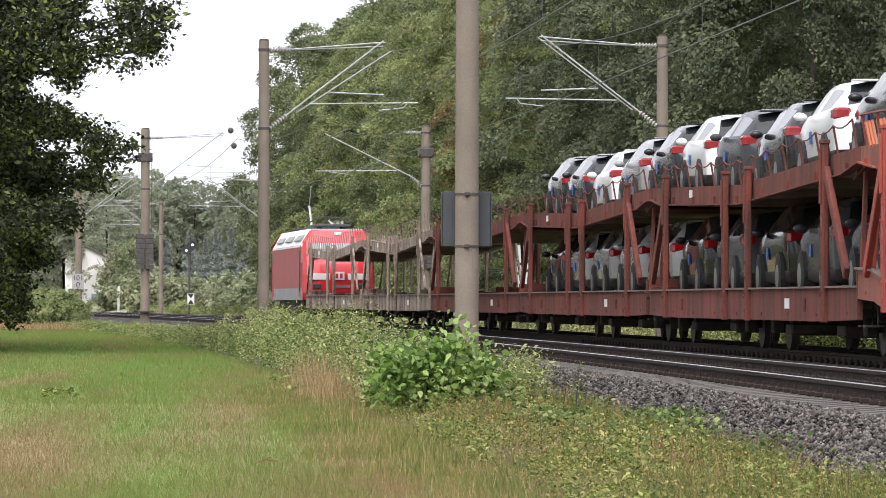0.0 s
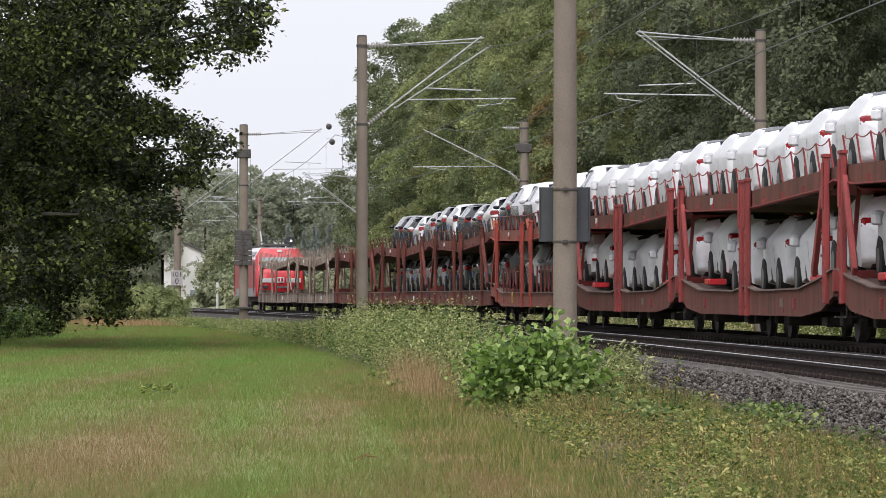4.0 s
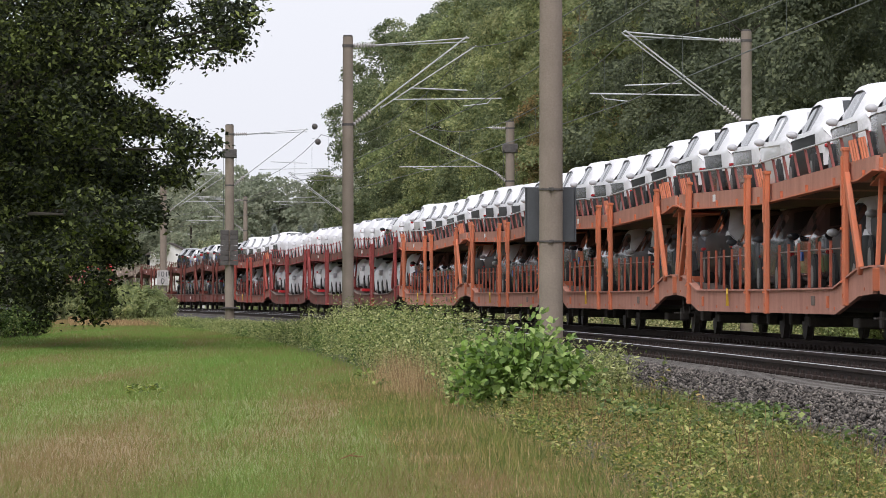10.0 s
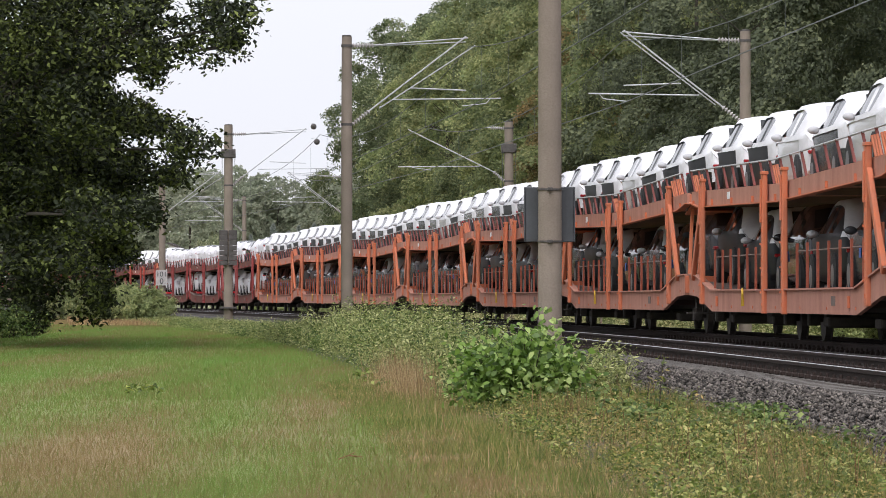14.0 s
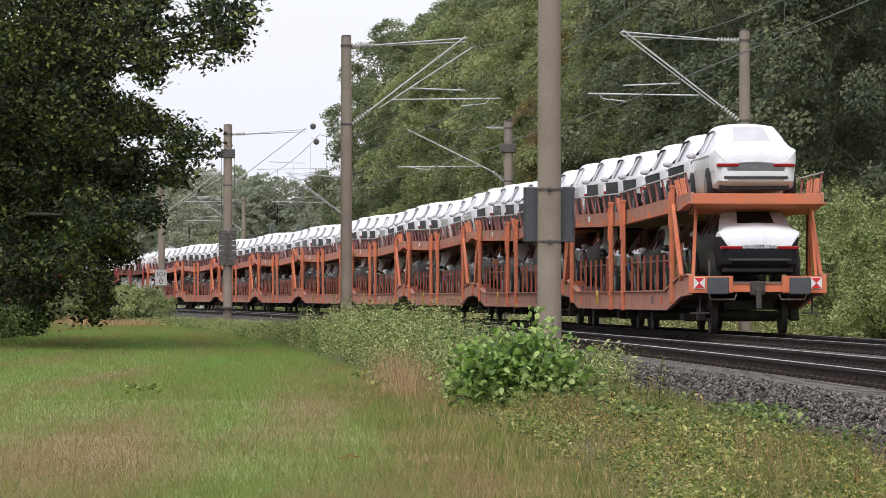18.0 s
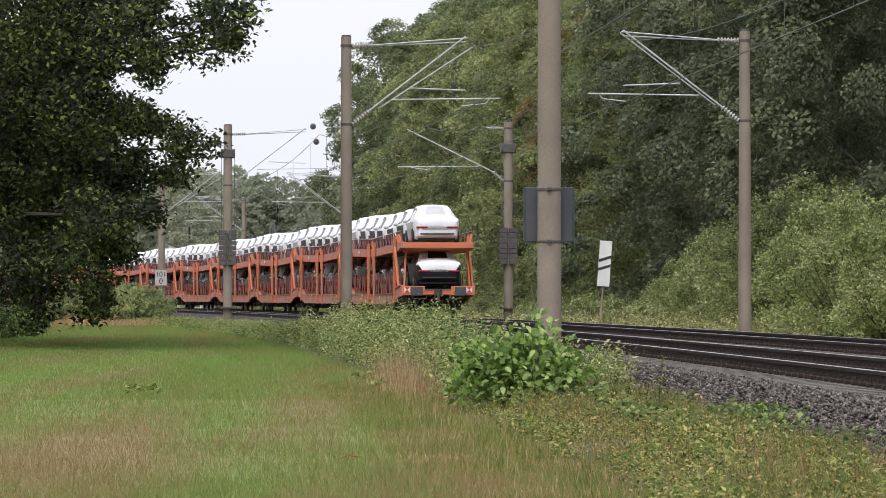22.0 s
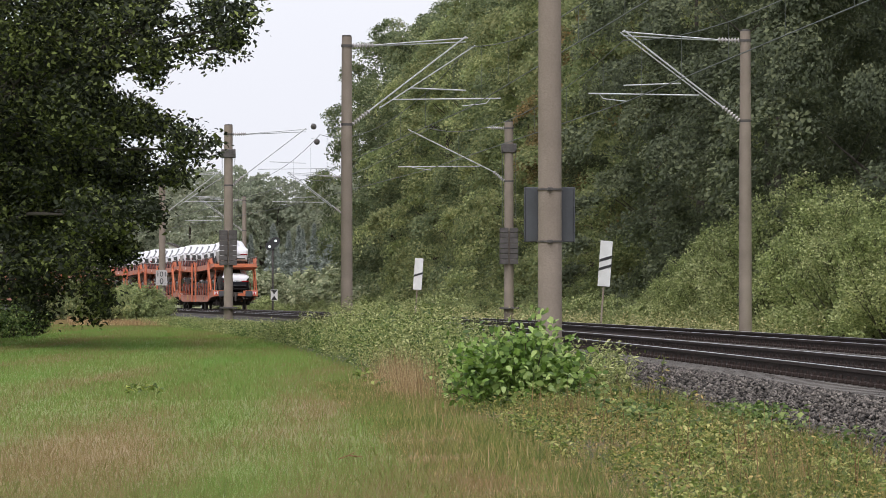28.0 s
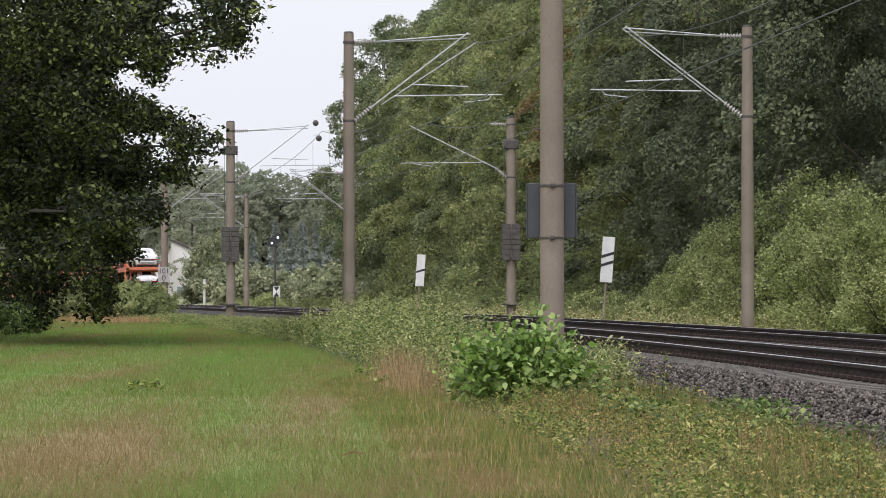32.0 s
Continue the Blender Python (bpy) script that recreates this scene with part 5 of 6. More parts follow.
        part("upper_arm", Geo().tube([(0, y + 0.7, knee), (0, y - 0.25, hi - 0.1)], 0.025, 8), M["steel"] if y > 0 else M["weights"], base)
        part("collector_head", Geo().tube([(-0.9, y - 0.25, hi - 0.2), (-0.6, y - 0.25, hi), (0.6, y - 0.25, hi), (0.9, y - 0.25, hi - 0.2)], 0.016 if y > 0 else 0.03, 6), M["weights"], base)
    for y in (-2.8, -0.6, 1.6):
        part("roof_equipment", Geo().box((0.2, y, 3.98), (1.2, 1.3, 0.26), 0.05), M["weights"], t)
        part("roof_insulator", Geo().tube([(0.7, y, 3.85), (0.7, y, 4.0), (0.7, y, 4.25)], [0.05, 0.09, 0.05], 8), M["insulator"], t)
    return t


# ---- the train: what stands where, and how it runs ----
# place of each vehicle's middle, in metres ahead of the end of the train
CONSIST = [(15.5 + 31 * i, "orange") for i in range(9)] + [(292.3, "wine"), (319.0, "wine"), (345.7, "wine"), (373.5, "faded"), (400.9, "oxide"), (428.2, "oxide"), (455.2, "oxide"), (482.4, "beige"), (509.4, "beige")]
LOCO_AT = 532.9
RUN = [(0, -316.6), (3, -245), (5.5, -185.2), (7.25, -142.8), (9, -100.4), (11, -54.6), (13, -9.8), (15.5, 47.7), (18, 105.3), (19, 128.8), (20.5, 164.2),
       (22, 199.0), (23.5, 232.2), (25, 264.5), (26.5, 295.2), (28, 325.0), (30, 363.5), (32, 402.0)]


def ride(s, length):
    a, b = along(s - length * 0.35), along(s + length * 0.35)
    d = b - a
    return Matrix.Translation((a + b) / 2) @ Matrix.Rotation(math.atan2(-d.x, d.y), 4, "Z")


RIDES = []


def build_train():
    rng = random.Random(7)
    protos = {}

    def place_car(key):
        if key not in protos:
            paint, cover, shape, label = CARS[key]
            protos[key] = car(M[paint], cover, shape, label)
            return protos[key]
        return copy_thing(protos[key], Matrix.Identity(4))
    CARS = {
        "half_black": ("car_black", "half", "sedan", "black saloon car partly wrapped in white protective film"),
        "half_grey": ("car_grey", "half", "sedan", "dark grey saloon car partly wrapped in white protective film"),
        "half_white": ("car_white", "half", "sedan", "white saloon car partly wrapped in white protective film"),
        "half_silver": ("car_silver", "half", "sedan", "silver saloon car partly wrapped in white protective film"),
        "top_black": ("car_black", "top", "sedan", "black saloon car with white film on roof and boot"),
        "top_grey": ("car_grey", "top", "sedan", "dark grey saloon car with white film on roof and boot"),
        "bare_black": ("car_gloss", "", "sedan", "unwrapped shiny black saloon car"),
        "bare_grey": ("car_grey", "", "sedan", "unwrapped dark grey saloon car"),
        "full": ("car_grey", "full", "hatch", "car hidden under a loose white fabric cover"),
        "white": ("car_white", "", "hatch", "new white hatchback car with red tail lamps"),
        "black": ("car_gloss", "", "hatch", "new black hatchback car with red tail lamps"),
        "silver": ("car_silver", "", "hatch", "new silver hatchback car with red tail lamps"),
        "gloss": ("car_gloss", "", "hatch", "new shiny black hatchback car with blue door guards"),
        "grey": ("car_grey", "", "hatch", "new dark grey hatchback car with red tail lamps"),
    }
    wagons = {}
    for k, (at, style) in enumerate(CONSIST):
        length = STYLES[style]["length"]
        half = length / 2 - 0.42
        if k == 0:
            w = wagon(style, last=True, label="bright orange double-deck car-carrying wagon with tail boards, last of the train")
        elif style in wagons:
            w = copy_thing(wagons[style], Matrix.Identity(4))
        else:
            w = wagons[style] = wagon(style)
        RIDES.append((w, at, length, Matrix.Identity(4)))
        if style == "beige" or k == 15:
            continue
        n = 6 if style == "orange" else 5
        pitch = (2 * half + 0.3) / n
        for level in (0, 1):
            for i in range(n):
                y = -half - 0.15 + pitch * (i + 0.5)
                if style == "orange":
                    key = rng.choices(("half_black", "half_grey", "half_white", "half_silver"), (6, 3, 2, 1))[0]
                    if level:
                        key = rng.choices(("bare_black", "bare_grey", "top_black", "top_grey"), (5, 2, 5, 1))[0]
                    if k == 0 and i == 0:
                        key = "top_black" if level else "half_white"
                elif style == "wine":
                    key = "full"
                    if k == 9 and i == 2 and level == 0:
                        key = "black"
                elif style == "faded":
                    key = rng.choices(("half_black", "half_white", "half_grey", "half_silver"), (4, 3, 2, 2))[0] if level == 0 else rng.choice(("top_black", "top_grey", "half_silver"))
                else:
                    key = rng.choices(("white", "black", "silver", "grey"), (6, 2, 3, 2) if level == 0 else (1, 4, 2, 4))[0]
                if k in (13, 14) and level == 0:
                    key = (("gloss", "white", "gloss", "grey", "white"), ("gloss", "silver", "white", "gloss", "gloss"))[k - 13][i]
                if level == 0:
                    z = deck_z(y, half) - DECK_SUNK + 0.005
                    tilt = math.atan((deck_z(half, half) - deck_z(0, half)) / half) * (1 if y > 0 else -1)
                else:
                    z, tilt = (1.08 if abs(y) > half - 3.2 else 0.83) if style in ("orange", "faded", "wine") else 0.89, 0.0
                RIDES.append((place_car(key), at, length, Matrix.Translation((rng.uniform(-0.04, 0.04), y + rng.uniform(-0.08, 0.08), z)) @ Matrix.Rotation(tilt, 4, "X")))
    RIDES.append((locomotive(), LOCO_AT, 18.9, Matrix.Identity(4)))


build_train()


# ---- plants ----
def px_place(px, y):
    """x of a line of sight at the resting view, given in 1/8800 rad right of the view's left edge."""
    return (px - 784) / FOCAL * y


def limbs(g, base, height, spread, rng, n=7, r=0.22):
    """A tapered trunk with limbs that fork once."""
    lean = Vector((rng.uniform(-0.3, 0.3), rng.uniform(-0.3, 0.3), 0))
    pts = [base + lean * q + Vector((0, 0, height * 0.8 * q)) for q in (0, 0.15, 0.4, 0.7, 1.0)]
    g.tube(pts, [r * 1.35, r, r * 0.8, r * 0.5, r * 0.12], 8)
    for i in range(n):
        q = rng.uniform(0.22, 0.9)
        a = rng.uniform(0, 6.28)
        s = base + lean * q + Vector((0, 0, height * 0.8 * q))
        d = Vector((math.cos(a), math.sin(a), 0)) * spread * (1.05 - 0.6 * q)
        m = s + d * 0.5 + Vector((0, 0, height * 0.06))
        e = s + d + Vector((0, 0, height * 0.12))
        rr = r * (0.5 - 0.3 * q)
        g.tube([s, m, e], [rr, rr * 0.6, 0.015], 5)
        f = m + Vector((rng.uniform(-1, 1), rng.uniform(-1, 1), 0.8)) * spread * 0.3
        g.tube([m, f], [rr * 0.5, 0.012], 4)
    return g


def clumped(rng, lumps, per, cluster, spread):
    """Leaf places: clusters near the skin of the given ellipsoids (centre, radii, share)."""
    out = []
    for c, rad, share in lumps:
        k = max(1, int(per * share))
        d = rng.normal(size=(k, 3))
        d /= np.linalg.norm(d, axis=1)[:, None]
        rr = rng.uniform(0.3, 1.22, k) ** 0.6
        cc = np.array(c) + d * rr[:, None] * np.array(rad)
        q = np.repeat(cc, cluster, axis=0)
        out.append(q + rng.normal(0, spread, q.shape) * np.array((1, 1, 0.65)))
    return np.concatenate(out)


def tree_meshes(seed, height, radius, leaf, sprays, material, low=0.06, per=170, size=1.05):
    """Trunk and crown of a broad-leaved tree at the origin: leafy sprays in tiers, with gaps between the boughs."""
    rng = np.random.default_rng(seed)
    boughs = []
    n = 54
    for i in range(n):
        q = low + (0.96 - low) * (i + 0.5) / n
        w = radius * (0.5 + 0.55 * math.sin(math.pi * min(1, 0.25 + q * 0.7))) * rng.uniform(0.62, 1.12) * (1 - max(0, q - 0.7) * 2.4)
        a = i * 2.4 + rng.uniform(-0.5, 0.5)
        big = radius * rng.uniform(0.17, 0.3)
        boughs.append((np.array((math.cos(a) * w * 0.82, math.sin(a) * w * 0.82, height * q)), np.array((math.cos(a), math.sin(a), 0.0)), big))
    centres, faces = [], []
    for k in range(sprays):
        c, out, big = boughs[k % n]
        d = rng.normal(0, 0.75, 3) + out * 0.6 + np.array((0, 0, 0.45))
        d /= np.linalg.norm(d)
        c = c + d * np.array((big, big, big * 0.62)) * rng.uniform(0.75, 1.1)
        tilt = d * 0.7 + out * rng.uniform(0.0, 0.5) + rng.normal(0, 0.2, 3) + np.array((0, 0, 0.65))
        tilt /= np.linalg.norm(tilt)
        d = rng.normal(size=(per, 3))
        d -= tilt * (d @ tilt)[:, None]
        d *= (size * rng.uniform(0.45, 1.0) * rng.random(per) ** 0.5 / np.linalg.norm(d, axis=1))[:, None]
        centres.append(c + d + tilt * rng.normal(0, 0.1, per)[:, None] - np.array((0, 0, 0.3)) * (np.linalg.norm(d, axis=1) ** 2)[:, None])
        faces.append(np.repeat(tilt[None], per, 0))
    pts, fc = np.concatenate(centres), np.concatenate(faces)
    ok = pts[:, 2] > 0.1
    crown = quads_object("crown", leaf_quads(pts[ok], leaf, rng, 0.35, 1.5, 0.3, fc[ok]), material)
    trunk = limbs(Geo(), Vector((0, 0, 0)), height, radius * 0.8, random.Random(seed), 9, 0.2).mesh("trunk", M["bark"])
    return trunk, crown


def plant(name, label, category, group, meshes, m):
    t = thing(name, label, category, group, m=m)
    part("trunk", meshes[0], None, t)
    part("crown", meshes[1], None, t)
    return t


def stand(p, turn=0.0, s=1.0, sz=None):
    return Matrix.Translation(p) @ Matrix.Rotation(turn, 4, "Z") @ Matrix.Diagonal((s, s, sz or s, 1))


def woods():
    rng = random.Random(11)
    kinds = [tree_meshes(21, 20, 6.2, 0.12, 480, M["wood_leaf"], 0.03, 130), tree_meshes(22, 21, 6.4, 0.12, 480, M["shade_leaf"], 0.05, 130),
             tree_meshes(23, 19, 5.8, 0.12, 480, M["wood_leaf"], 0.02, 130), tree_meshes(24, 22, 6.6, 0.12, 480, M["brown_leaf"], 0.25, 130)]
    kinds.append(tree_meshes(25, 20, 6.0, 0.12, 480, M["mid_leaf"], 0.03, 130))
    names = ["tall broad-leaved tree in mid-green leaf at the wood's edge", "tall dark-green broad-leaved tree with shade coloured into its leaves",
             "tall broad-leaved tree in mid-green leaf at the wood's edge", "tall tree with browning early-autumn leaves",
             "tall deep-green broad-leaved tree at the wood's edge"]
    # those below y = 120 are out of view, added to close off sky
    y, i = -60.0, 0
    light = (0, 2, 3, 0, 2, 4, 0, 2, 3, 2, 0, 4, 0, 0, 2, 4)
    while y < 365:
        # trees before y = 222 get the shade-coloured leaves, for the dark gap
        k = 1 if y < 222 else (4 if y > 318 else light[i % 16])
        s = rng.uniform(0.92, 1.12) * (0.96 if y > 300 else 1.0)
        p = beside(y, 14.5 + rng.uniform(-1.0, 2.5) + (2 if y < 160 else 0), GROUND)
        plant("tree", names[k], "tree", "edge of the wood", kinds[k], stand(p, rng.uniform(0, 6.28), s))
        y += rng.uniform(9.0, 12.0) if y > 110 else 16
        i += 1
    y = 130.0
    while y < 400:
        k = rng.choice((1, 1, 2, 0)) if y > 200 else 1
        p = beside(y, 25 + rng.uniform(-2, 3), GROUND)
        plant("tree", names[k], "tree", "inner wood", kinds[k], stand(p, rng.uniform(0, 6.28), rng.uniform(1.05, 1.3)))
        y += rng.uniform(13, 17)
    # unseen row of trees left of the meadow, added to darken the cars' reflections
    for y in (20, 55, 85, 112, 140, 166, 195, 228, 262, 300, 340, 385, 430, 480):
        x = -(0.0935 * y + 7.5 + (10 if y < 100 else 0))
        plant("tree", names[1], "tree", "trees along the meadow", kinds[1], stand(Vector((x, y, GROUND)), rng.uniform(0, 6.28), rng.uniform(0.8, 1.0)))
    high = tree_meshes(26, 20, 6.2, 0.12, 420, M["shade_leaf"], 0.34, 130)
    plant("tree", "deep-green broad-leaved tree with a raised crown behind the scrub, in shade-coloured leaves", "tree", "edge of the wood", high, stand(Vector((px_place(1585, 160), 160, GROUND)), 2.2, 0.72, 0.95))
    for px, y, s in ((738, 372, 0.86), (776, 350, 1.0)):
        plant("tree", names[4], "tree", "edge of the wood", kinds[4], stand(Vector((px_place(px, y), y, GROUND)), 1.3, s))


def far_woods():
    rng = random.Random(5)
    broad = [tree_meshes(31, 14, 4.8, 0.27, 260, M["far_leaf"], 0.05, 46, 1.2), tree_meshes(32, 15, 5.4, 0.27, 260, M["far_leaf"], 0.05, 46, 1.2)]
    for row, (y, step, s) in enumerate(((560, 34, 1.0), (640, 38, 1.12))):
        # starts far left of the view: unseen trees for the car sides to mirror
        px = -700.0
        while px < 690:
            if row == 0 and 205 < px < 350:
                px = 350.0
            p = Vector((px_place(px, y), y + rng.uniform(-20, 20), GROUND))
            plant("tree", "distant green tree behind the line, greyed with haze colour", "tree", "distant wood", broad[rng.randrange(2)], stand(p, rng.uniform(0, 6.28), s * rng.uniform(0.85, 1.12)))
            px += step * rng.uniform(0.7, 1.3)

    def spruce(seed):
        r = np.random.default_rng(seed)
        n = 3600
        q = r.random(n) ** 0.75
        rad = (1 - q) * 1.55 * r.uniform(0.35, 1.0, n) * (0.8 + 0.3 * np.sin(q * 55))
        a = r.uniform(0, 6.28, n)
        pts = np.stack([np.cos(a) * rad, np.sin(a) * rad, 0.3 + q * 7.2 - rad * 0.25], 1)
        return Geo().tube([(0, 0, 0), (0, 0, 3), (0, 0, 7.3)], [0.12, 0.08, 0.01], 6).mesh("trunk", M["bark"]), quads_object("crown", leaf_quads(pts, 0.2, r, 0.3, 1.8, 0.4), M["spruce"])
    sp = [spruce(41), spruce(42)]
    for i in range(26):
        px, y = rng.uniform(395, 640), rng.uniform(440, 520)
        p = Vector((px_place(px, y), y, GROUND))
        plant("spruce_tree", "young grey-green spruce in a distant plantation, paled with haze colour", "tree", "spruce plantation", sp[i % 2], stand(p, rng.uniform(0, 6.28), rng.uniform(0.75, 1.1)))


def shrub_meshes(seed, height, radius, leaf, n, material, stems=26):
    """A many-stemmed shrub with upright leafy shoots."""
    rng = np.random.default_rng(seed)
    g, pts = Geo(), []
    for i in range(stems):
        a, q = rng.uniform(0, 6.28), rng.random() ** 0.6
        foot = Vector((math.cos(a), math.sin(a), 0)) * radius * 0.5 * q
        tip = Vector((math.cos(a) * radius * q, math.sin(a) * radius * q, height * (1 - 0.45 * q * q) * rng.uniform(0.66, 1.05)))
        mid = foot.lerp(tip, 0.5) + Vector((rng.uniform(-0.1, 0.1), rng.uniform(-0.1, 0.1), 0))
        g.tube([foot, mid, tip], [0.016, 0.01, 0.004], 4)
        k = n // stems
        u = rng.random(k) ** 0.5
        c = np.array(foot)[None] * (1 - u)[:, None] + np.array(tip)[None] * u[:, None]
        w = (radius * (0.4 if stems < 60 else 0.3) * (1.05 - 0.75 * u))[:, None]
        pts.append(c + rng.normal(0, 0.55, (k, 3)) * w)
    pts = np.concatenate(pts)
    pts = pts[pts[:, 2] > 0.02]
    out = np.stack([pts[:, 0], pts[:, 1], 0.6 * radius + 0.35 * pts[:, 2]], 1)
    out /= np.linalg.norm(out, axis=1)[:, None]
    return g.mesh("stem", M["bark"]), quads_object("foliage", leaf_quads(pts, leaf, rng, 0.7, 1.7, 0.0, out), material)


def mound_meshes(seed, height, radius, leaf, n, material):
    """A dense rounded shrub: many leafy mounds with dark gaps between, and thin shoots standing out at the top."""
    rng = np.random.default_rng(seed)
    g, lumps, pts = Geo(), [], []
    for i in range(46):
        a, q = i * 2.4 + rng.uniform(-0.4, 0.4), math.sqrt((i + 0.5) / 46)
        top = height * math.sqrt(max(0.05, 1 - 0.85 * q * q)) * rng.uniform(0.75, 0.98)
        for z in np.arange(top, 0.2, -0.95):
            c = (math.cos(a) * radius * q * rng.uniform(0.85, 1.1), math.sin(a) * radius * q * rng.uniform(0.85, 1.1), z + rng.uniform(-0.2, 0.2) - 0.15)
            r = rng.uniform(0.25, 0.6) * rng.uniform(0.7, 1.0)
            lumps.append((c, (r, r, r * 0.85), r * r))
        foot, tip = Vector((math.cos(a) * radius * 0.4 * q, math.sin(a) * radius * 0.4 * q, 0)), Vector((math.cos(a) * radius * q, math.sin(a) * radius * q, top))
        g.tube([foot, foot.lerp(tip, 0.5), tip], [0.025, 0.015, 0.005], 4)
        for _ in range(3):
            end = tip + Vector((rng.normal(0, 0.3), rng.normal(0, 0.3), rng.uniform(0.1, 0.55)))
            g.tube([tip - Vector((0, 0, 0.2)), end], [0.007, 0.003], 4)
            u = rng.random(26)[:, None]
            pts.append(np.array(tip) * (1 - u) + np.array(end) * u + rng.normal(0, 0.05, (26, 3)))
    total = sum(q[2] for q in lumps)
    pts.append(clumped(rng, [(c, r, share / total) for c, r, share in lumps], n // 9, 9, 0.1))
    pts = np.concatenate(pts)
    return g.mesh("stem", M["bark"]), quads_object("foliage", leaf_quads(pts[pts[:, 2] > 0.02], leaf, rng, 0.35, 1.35), material)


def shrub(meshes, label, group, m, category="shrub"):
    t = thing("shrub", label, category, group, m=m)
    part("stem", meshes[0], None, t)
    part("foliage", meshes[1], None, t)


def scrub():
    rng = random.Random(3)
    kinds = [mound_meshes(51, 4.3, 2.2, 0.066, 36000, M["willow"]), mound_meshes(52, 4.1, 2.4, 0.066, 36000, M["willow"])]
    low = [shrub_meshes(53, 1.7, 1.4, 0.085, 4800, M["wood_leaf"]), shrub_meshes(54, 1.5, 1.5, 0.09, 4600, M["willow"])]
    for px, y, h in ((1172, 192, 0.5), (1212, 184, 0.68), (1272, 176, 0.86), (1338, 168, 1.1), (1405, 160, 1.14), (1478, 152, 1.12), (1550, 146, 1.08), (1620, 141, 1.1), (1290, 184, 1.0), (1430, 172, 1.34), (1530, 162, 1.3)):
        p = Vector((px_place(px, y), y, GROUND))
        shrub(kinds[rng.randrange(2)], "pale-leaved willow scrub beside the railway", "willow scrub", stand(p, rng.uniform(0, 6.28), h * 0.98, h))
    y = 185.0
    while y < 400:
        for off in (6.2, 8.4, 10.5):
            p = beside(y + rng.uniform(-2, 2), off + rng.uniform(-0.6, 0.8), GROUND)
            shrub(low[rng.randrange(2)], "low mixed green shrub on the railway verge", "verge shrubs", stand(p, rng.uniform(0, 6.28), rng.uniform(0.7, 1.0) * (1.15 if off > 8 else 0.75)))
        y += rng.uniform(5.0, 7.5)
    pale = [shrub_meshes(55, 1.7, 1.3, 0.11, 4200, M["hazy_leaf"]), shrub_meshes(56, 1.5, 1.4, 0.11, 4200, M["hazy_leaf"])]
    shrub(mound_meshes(57, 4.4, 2.1, 0.13, 9000, M["hazy_leaf"]), "large pale green shrub beside the white house, haze in its leaf colour", "distant shrubs", stand(Vector((px_place(372, 440), 440, GROUND)), 0.4, 1.2, 1.55))
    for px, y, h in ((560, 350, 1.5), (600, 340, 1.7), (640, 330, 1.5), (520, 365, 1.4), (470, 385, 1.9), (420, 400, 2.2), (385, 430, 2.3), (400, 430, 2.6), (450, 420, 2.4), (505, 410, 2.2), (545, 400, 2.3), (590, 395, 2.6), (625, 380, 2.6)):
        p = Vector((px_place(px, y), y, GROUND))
        shrub(pale[rng.randrange(2)], "green shrub beyond the railway curve, paled with haze colour", "distant shrubs", stand(p, rng.uniform(0, 6.28), h))
    for px, y, h in ((190, 262, 0.9), (215, 268, 1.0), (240, 262, 1.1), (262, 270, 1.15), (278, 262, 0.8), (205, 280, 1.2), (160, 290, 1.2), (225, 290, 1.3), (130, 300, 1.4)):
        p = Vector((px_place(px, y), y, GROUND))
        shrub(low[0], "green shrub at the foot of a mast", "lineside shrubs", stand(p, rng.uniform(0, 6.28), h))


def oak():
    """The big oak whose boughs hang over the meadow."""
    rng = np.random.default_rng(8)
    t = thing("oak_tree", "large oak with low boughs hanging over the meadow, shade coloured into its leaves", "tree")
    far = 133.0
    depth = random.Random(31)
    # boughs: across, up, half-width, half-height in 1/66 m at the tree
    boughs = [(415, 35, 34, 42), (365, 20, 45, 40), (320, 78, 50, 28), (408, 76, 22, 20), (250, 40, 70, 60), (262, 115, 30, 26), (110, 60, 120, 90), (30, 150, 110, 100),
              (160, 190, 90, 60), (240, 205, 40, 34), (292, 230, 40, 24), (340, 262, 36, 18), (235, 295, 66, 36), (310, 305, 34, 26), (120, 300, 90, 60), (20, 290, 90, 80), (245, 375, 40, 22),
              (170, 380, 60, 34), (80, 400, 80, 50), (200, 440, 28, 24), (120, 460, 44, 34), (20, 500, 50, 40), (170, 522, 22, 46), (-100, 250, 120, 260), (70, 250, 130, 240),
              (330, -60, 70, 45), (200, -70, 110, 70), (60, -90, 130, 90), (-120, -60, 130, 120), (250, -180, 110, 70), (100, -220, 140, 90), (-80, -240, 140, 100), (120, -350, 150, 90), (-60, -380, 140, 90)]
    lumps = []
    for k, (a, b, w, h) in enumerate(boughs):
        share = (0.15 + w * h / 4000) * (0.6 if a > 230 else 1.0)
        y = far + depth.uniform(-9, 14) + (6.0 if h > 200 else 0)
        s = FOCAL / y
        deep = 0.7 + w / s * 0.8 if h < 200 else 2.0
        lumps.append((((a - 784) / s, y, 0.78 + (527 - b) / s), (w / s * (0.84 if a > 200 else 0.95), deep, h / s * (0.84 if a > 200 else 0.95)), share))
    main = list(lumps)
    r3 = random.Random(9)
    for c, r, share in main:
        for _ in range(11):
            d = [r3.uniform(-1.2, 1.2) for _ in range(3)]
            lumps.append((tuple(p + q * e for p, q, e in zip(c, d, r)), tuple(0.14 + 0.24 * e for e in r), share * 0.14))
        # the far side of the crown
        if c[0] < -7.8:
            lumps.append(((c[0] - 0.3, c[1] + 7.0, c[2]), tuple(0.95 * e for e in r), share * 1.3))
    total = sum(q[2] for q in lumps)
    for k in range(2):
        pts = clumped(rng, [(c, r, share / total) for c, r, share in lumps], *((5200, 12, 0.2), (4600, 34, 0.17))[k])
